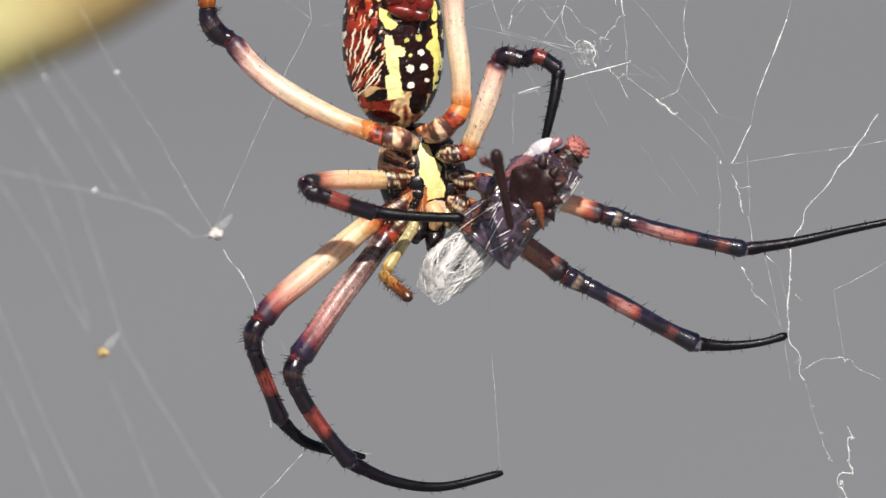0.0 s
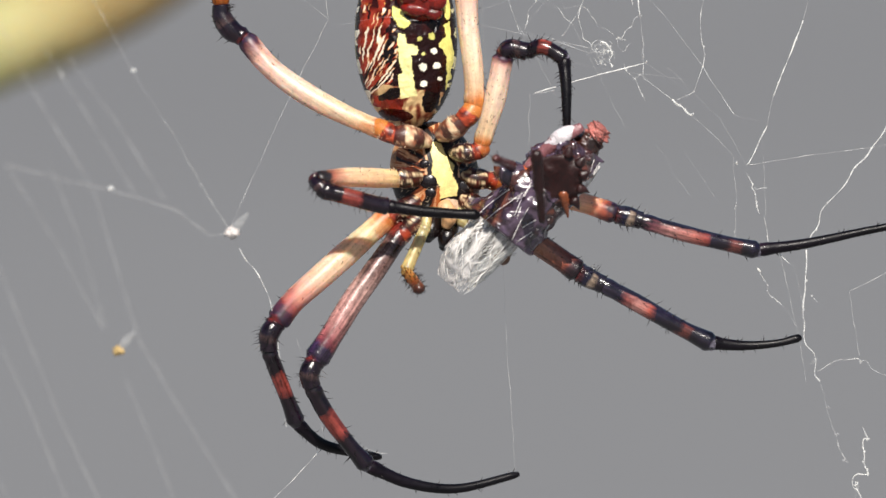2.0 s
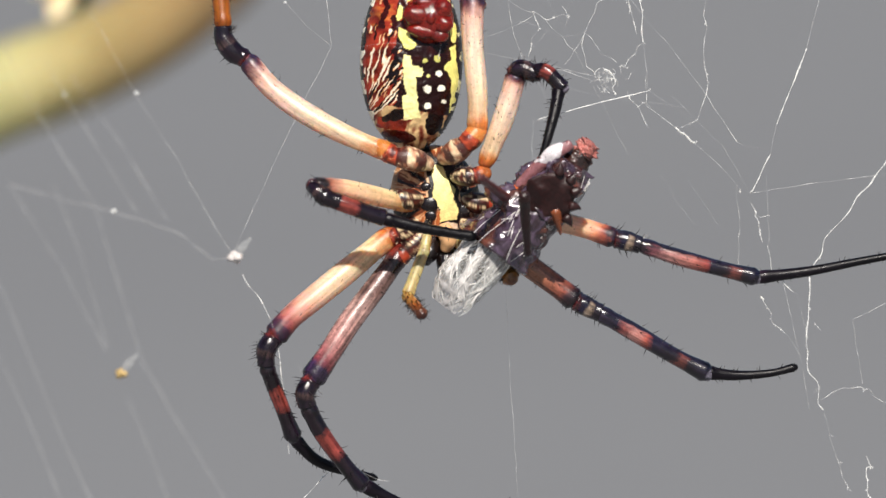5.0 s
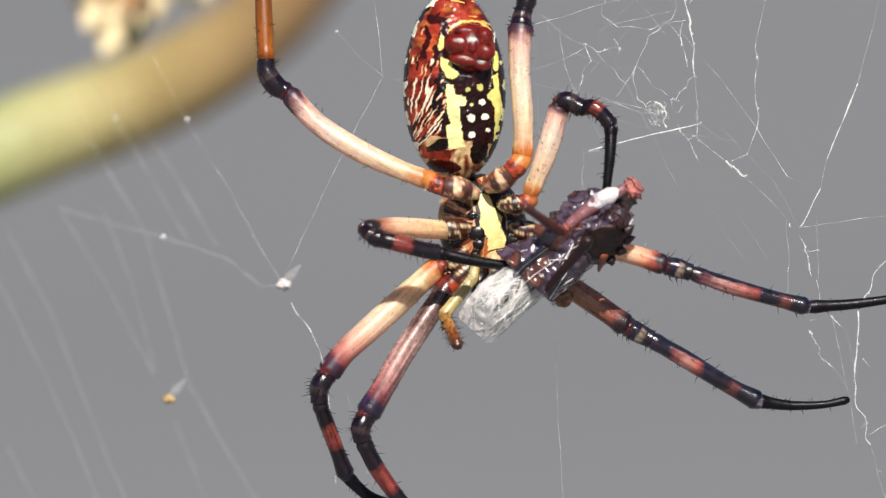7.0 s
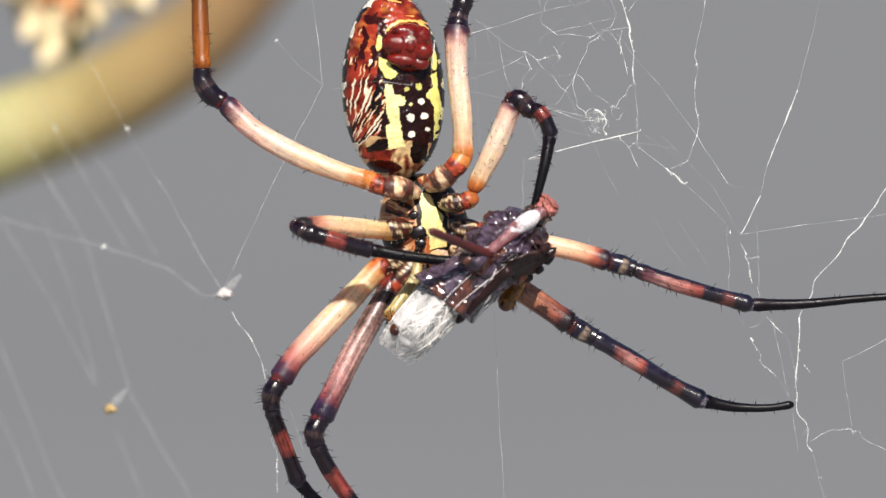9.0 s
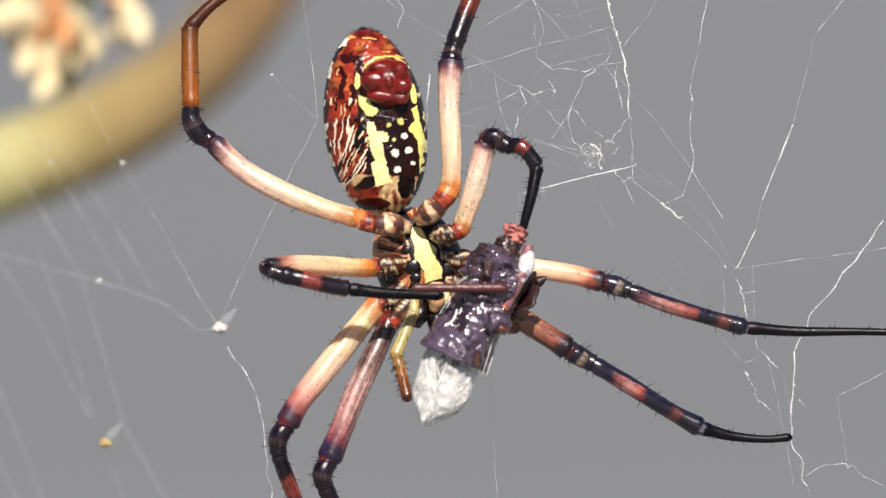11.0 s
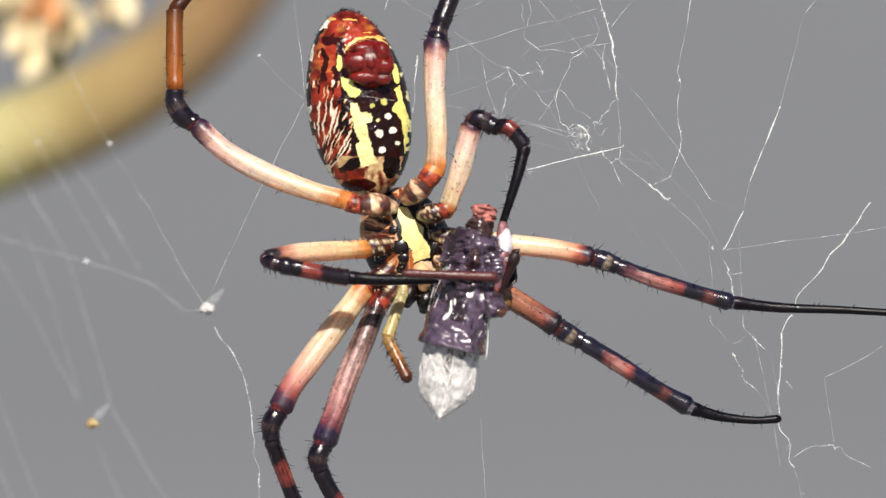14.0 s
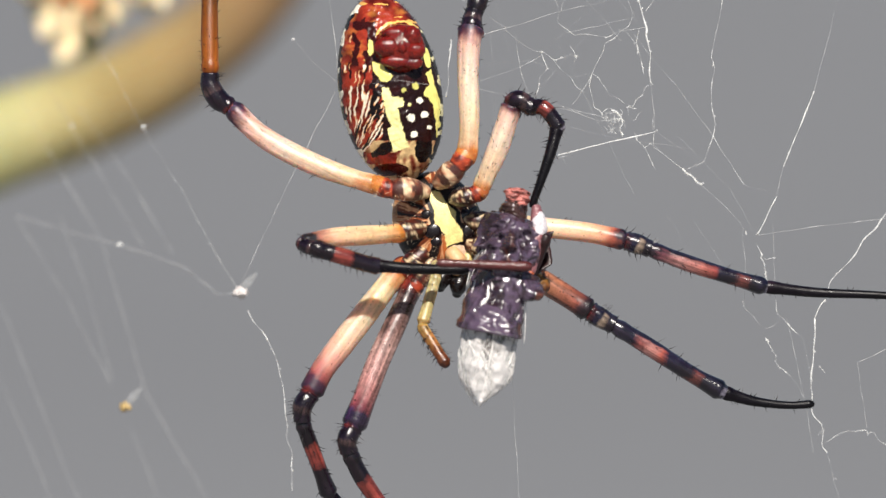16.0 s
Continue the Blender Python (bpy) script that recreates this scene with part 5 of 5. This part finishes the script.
thread(at_rest((1047, 130), (1040, 155), (1052, 190), (1066, 204)), thick=1.2, sag=1.8, beads=0.3)
thread(at_rest((1047, 130), (1066, 148), (1076, 164), (1104, 182)), thick=1.3, sag=1.8, beads=0.35)
thread(at_rest((1151, 148), (1136, 166), (1120, 188), (1108, 190)), thick=1.5, sag=1.6, beads=0.35)
thread(at_rest((1130, 52), (1129, 100), (1139, 132)), thick=1.3, sag=1.4, beads=0.3)
thread(at_rest((1110, 0), (1118, 30), (1100, 52)), thick=1.2, sag=2.0, beads=0.3)
thread(at_rest((1094, 52), (1112, 62), (1128, 78), (1127, 96)), thick=1.0, sag=1.5, beads=0.2)
thread(at_rest((1152, 150), (1158, 206)), thick=0.9, mat=M_THREAD_THIN)
thread(at_rest((937, 174), (1000, 190), (1064, 206)), thick=1.0, sag=0.8, beads=0.1, mat=M_THREAD_THIN)
thread(at_rest((836, 155), (920, 174), (1010, 196), (1066, 216)), thick=0.8, mat=M_THREAD_THIN, sag=0.4)
thread(at_rest((980, -62), (1058, 22), (1098, 72)), thick=0.8, mat=M_THREAD_THIN)
thread(at_rest((1120, 60), (1150, 100), (1195, 150), (1262, 240)), thick=0.8, mat=M_THREAD_THIN, sag=0.6)
thread(at_rest((1122, 232), (1132, 250), (1144, 268), (1160, 300)), thick=1.3, sag=2.2, beads=0.5)
thread(at_rest((1138, 262), (1153, 255), (1166, 266)), thick=1.1, sag=1.6, beads=0.3)
thread(at_rest((868, -8), (903, -20), (978, -64)), thick=1.0, mat=M_THREAD_THIN)
thread([(750, 48), (800, 80), (900, 140)], thick=0.8, mat=M_THREAD_THIN)
thread([(660, -20), (752, 48)], thick=1.0, mat=M_THREAD_THIN)
for pts in ([(880, 60), (960, 40), (1040, 60), (1110, 40)], [(860, 205), (940, 198), (1010, 225), (1050, 218)], [(1030, -20), (1070, 60), (1130, 130)], [(1163, 322), (1200, 350), (1240, 378)],
            [(1200, 330), (1290, 420), (1340, 505)], [(1420, 680), (1430, 720), (1440, 760)], [(1100, 10), (1060, 30), (1000, 82)], [(1180, 470), (1210, 520), (1240, 560)], [(1230, 480), (1256, 520), (1282, 560)]):
    thread(pts, thick=rnd.uniform(0.6, 0.9), mat=M_THREAD_FAINT, sag=rnd.uniform(0.5, 1.4), beads=0.08)
for k in range(12):                                # the small ball of snarled silk
    u, v, a, s = 1086 + rnd.gauss(0, 11), 304 + rnd.gauss(0, 12), rnd.uniform(0, 6.28), rnd.uniform(6, 16)
    thread([(u + s * math.cos(a + 1.1 * i) * rnd.uniform(0.4, 1.3), v + s * math.sin(a + 1.1 * i) * rnd.uniform(0.4, 1.3)) for i in range(6)], thick=rnd.uniform(0.7, 1.3), sag=1.5, beads=0.15)
thread([(1083, 285), (1096, 292), (1104, 306), (1096, 318), (1104, 330)], thick=2.2, sag=2.0, beads=0.5, mat=M_THREAD_MAIN)
# long thin threads
thread([(868, 60), (872, 200), (880, 350)], -3, -3, 0.8, M_THREAD_FAINT, 0.5)
thread([(905, 640), (912, 800), (925, 1040)], 1, 0, 1.0, M_THREAD_THIN, 0.5)
thread([(610, 248), (700, 232), (760, 240)], 9, 9, 0.9, M_THREAD_THIN, 0.5)
thread([(426, 600), (500, 440), (560, 320), (602, 240)], 12, 1, 1.1, M_THREAD_THIN, 0.5)
thread([(602, 240), (590, 130), (575, 20), (565, -60)], 1, 0, 1.0, M_THREAD_THIN, 0.5)
thread([(602, 240), (560, 205), (520, 160)], 1, 3, 0.9, M_THREAD_THIN, 0.5)
thread([(590, 993), (545, 1040), (490, 1095)], 2, 4, 1.6, M_THREAD, 1.0, 0.1)
thread([(590, 960), (660, 1000), (700, 1010)], 3, 2, 1.3, M_THREAD_THIN, 2.0, 0.2)
thread([(540, 800), (590, 990)], 3, 2, 0.8, M_THREAD_THIN, 1.5, 0.1)
# the near side of the web, nearer to the camera
thread([(180, 180), (255, 318), (330, 440), (395, 560), (425, 607)], 22, 16, 1.3, M_THREAD_THIN, 0.8, 0.12)
thread([(440, 640), (468, 680), (495, 730), (505, 800), (515, 890), (520, 960)], 8, 4, 1.8, M_THREAD, 1.5, 0.4)
for pts in ([(28, 472), (116, 614), (198, 770)], [(106, 472), (155, 600), (201, 763)], [(20, 220), (70, 330), (116, 408), (180, 514), (223, 656), (262, 791), (329, 905), (435, 1082)],
            [(90, 250), (184, 408), (258, 532)], [(140, 280), (230, 408), (308, 540)], [(-60, 520), (17, 663), (67, 791), (123, 933), (200, 1100)], [(-80, 600), (17, 795), (74, 926), (140, 1100)],
            [(237, 855), (279, 961), (330, 1100)], [(-60, 900), (17, 1046), (40, 1100)]):
    thread(pts, 38, 32, 2.4, M_THREAD_FAINT, 0.5, 0.008)
thread([(31, 475), (123, 500), (212, 525), (322, 560), (386, 611), (422, 611)], 36, 16, 4.0, M_THREAD_FAINT, 1.0)
# the many faint threads of the torn middle
for k in range(7):
    u, v, a, s = rnd.uniform(860, 1140), rnd.uniform(0, 330), rnd.gauss(-0.2, 0.7) + (1.4 if k % 3 == 0 else 0), rnd.uniform(50, 170)
    thread([(u - s * math.cos(a), v - s * math.sin(a)), (u, v + rnd.gauss(0, 5)), (u + s * math.cos(a), v + s * math.sin(a))], rnd.uniform(-2, 1), rnd.uniform(-2, 1), rnd.uniform(0.6, 1.2), M_THREAD_FAINT, 0.8, 0.03)


bm = bmesh.new()
for p, r in DROPS:
    k = [bm.verts.new(p + Vector(o) * r) for o in ((1, 0, 0), (-1, 0, 0), (0, 1, 0), (0, -1, 0), (0, 0, 1.2), (0, 0, -1.2))]
    for a, b, e in ((0, 2, 4), (2, 1, 4), (1, 3, 4), (3, 0, 4), (2, 0, 5), (1, 2, 5), (3, 1, 5), (0, 3, 5)):
        bm.faces.new((k[a], k[b], k[e]))
tagged(part("dew", bm, M_THREAD, web, "tiny sticky drops"), kind="stuff")


def husk(name, px, py, d, size, mat, label, category, seed, wings=False):
    """A crumb caught in the web."""
    bm = bmesh.new()
    bmesh.ops.create_icosphere(bm, subdivisions=3, radius=1)
    for v in bm.verts:
        f = 1 + 0.5 * noise.noise(v.co * 1.7 + Vector((seed, 0, 0)))
        v.co = Vector((v.co.x * f * size, v.co.y * f * size, v.co.z * f * size * 0.8)) * UNIT
    ob = thing(name, label, category, mesh_of(name, bm, mat), W @ Matrix.Translation(spot(px, py, d)), kind="")
    if wings:
        for lean in (-14,):
            bm = bmesh.new()
            tube(bm, [Vector((0, 0, 0)), Vector((0.5, 0, 0.8)) * 20 * UNIT, Vector((1.1, 0, 1.6)) * 22 * UNIT], [2 * UNIT, 8 * UNIT, 3 * UNIT], n=10, seg=10, squash=0.15)
            wing = part("wing", bm, M_THREAD_FAINT, ob, "clear wing")
            wing.matrix_basis = pose(0, 0, 0, 0, lean + 20, 0)
    return ob


husk("insect_husk", 224, 812, 24, 10, M_SPECK, "tiny amber insect husk caught on a thread", "insect husk", 1, True)
husk("insect_husk", 427, 609, 16, 12, M_SILK_WRAP, "pale crumpled insect husk caught on a thread", "insect husk", 4, True)
husk("silk_speck", 214, 524, 22, 6, M_THREAD, "small white silk tuft on a thread", "silk tuft", 6)
husk("silk_speck", 256, 316, 22, 5, M_THREAD, "small white silk tuft on a thread", "silk tuft", 8)
husk("silk_speck", 520, 160, 6, 3.5, M_THREAD, "small white silk tuft on a thread", "silk tuft", 9)

# ---------- the plant behind the web ----------
NEAR = -115           # the blossom's distance behind the web, in millimetres


def far_radius(r, d=NEAR):
    """A radius in plan units, at the plant's distance."""
    return r * UNIT * (DIST - d * MM) / DIST


stem = thing("flower_stem", "thick yellow-green plant stem arching behind the web", "plant stem")
bm = bmesh.new()
bow = [(-420, 492, 88, -140), (-180, 418, 87, -143), (0, 343, 85, -147), (120, 300, 83, -152), (240, 246, 80, -162), (350, 176, 77, -178), (430, 104, 74, -195), (492, 18, 71, -210), (545, -90, 68, -222), (600, -300, 66, -240)]
tube(bm, [spot(u, v, d) for u, v, _, d in bow], [far_radius(r, d) for _, _, r, d in bow], n=80, seg=36, rough=0.02)
part("stem", bm, M_STEM, stem)

blossom = thing("blossom", "cream and orange drooping blossom cluster", "flower")
rnd = random.Random(3)


def drop(name, base, tip, wide, mat, label, thick=0.6):
    """A drop-shaped piece from base to tip, fullest past its middle."""
    a, b = spot(*base, NEAR + rnd.uniform(-5, 5)), spot(*tip, NEAR + rnd.uniform(-5, 8))
    bend = Vector((rnd.uniform(-1, 1), rnd.uniform(-1, 1), rnd.uniform(-1, 1))) * far_radius(wide * 0.2)
    bm = bmesh.new()
    tube(bm, [a, a.lerp(b, 0.35) + bend, a.lerp(b, 0.7) + bend, b], [far_radius(r) for r in (wide * 0.35, wide * 0.8, wide, wide * 0.15)], n=22, seg=18, squash=thick, rough=0.08)
    part(name, bm, mat, blossom, label)


drop("stalk", (176, -90), (160, 40), 12, M_LEAF, "green stalk", 1.0)
for base, tip, wide in (((140, -30), (138, 92), 24), ((112, 10), (150, 100), 22), ((230, -30), (252, 44), 20), ((120, 40), (128, 104), 20), ((100, 36), (112, 100), 16), ((166, 44), (150, 116), 14)):
    drop("cup", base, tip, wide, M_SEPAL, "orange flower cup", 0.9)
for base, tip, wide in (((112, 52), (24, 50), 18), ((110, 66), (30, 78), 17), ((105, 88), (58, 124), 15), ((108, 92), (74, 158), 16), ((138, 108), (106, 202), 19), ((146, 110), (128, 196), 17), ((172, 74), (206, 138), 16), ((180, 72), (220, 128), 13),
                        ((250, 22), (272, 112), 21), ((258, 20), (292, 104), 19), ((150, 90), (172, 150), 12), ((102, 30), (52, 28), 16), ((96, 60), (14, 66), 16), ((104, 100), (92, 150), 14), ((120, 96), (112, 160), 14), ((160, 40), (196, 96), 13), ((122, 64), (88, 138), 15), ((140, 84), (104, 196), 18), ((166, 76), (196, 150), 15)):
    drop("petal", base, tip, wide * 1.4, M_PETAL, "cream petal")
for pts, radii in (([(178, 128), (166, 166), (150, 196)], (8, 14, 3)), ([(200, -10), (190, 20), (186, 50)], (8, 15, 4)), ([(330, -12), (318, 6), (302, 18)], (6, 12, 3))):
    bm = bmesh.new()
    tube(bm, [spot(u, v, NEAR) for u, v in pts], [far_radius(r) for r in radii], n=12, squash=0.35)
    part("bract", bm, M_LEAF, blossom, "olive green bract")


def motions():
    for ob, rows in MOVES:
        walk(ob, rows)


motions()
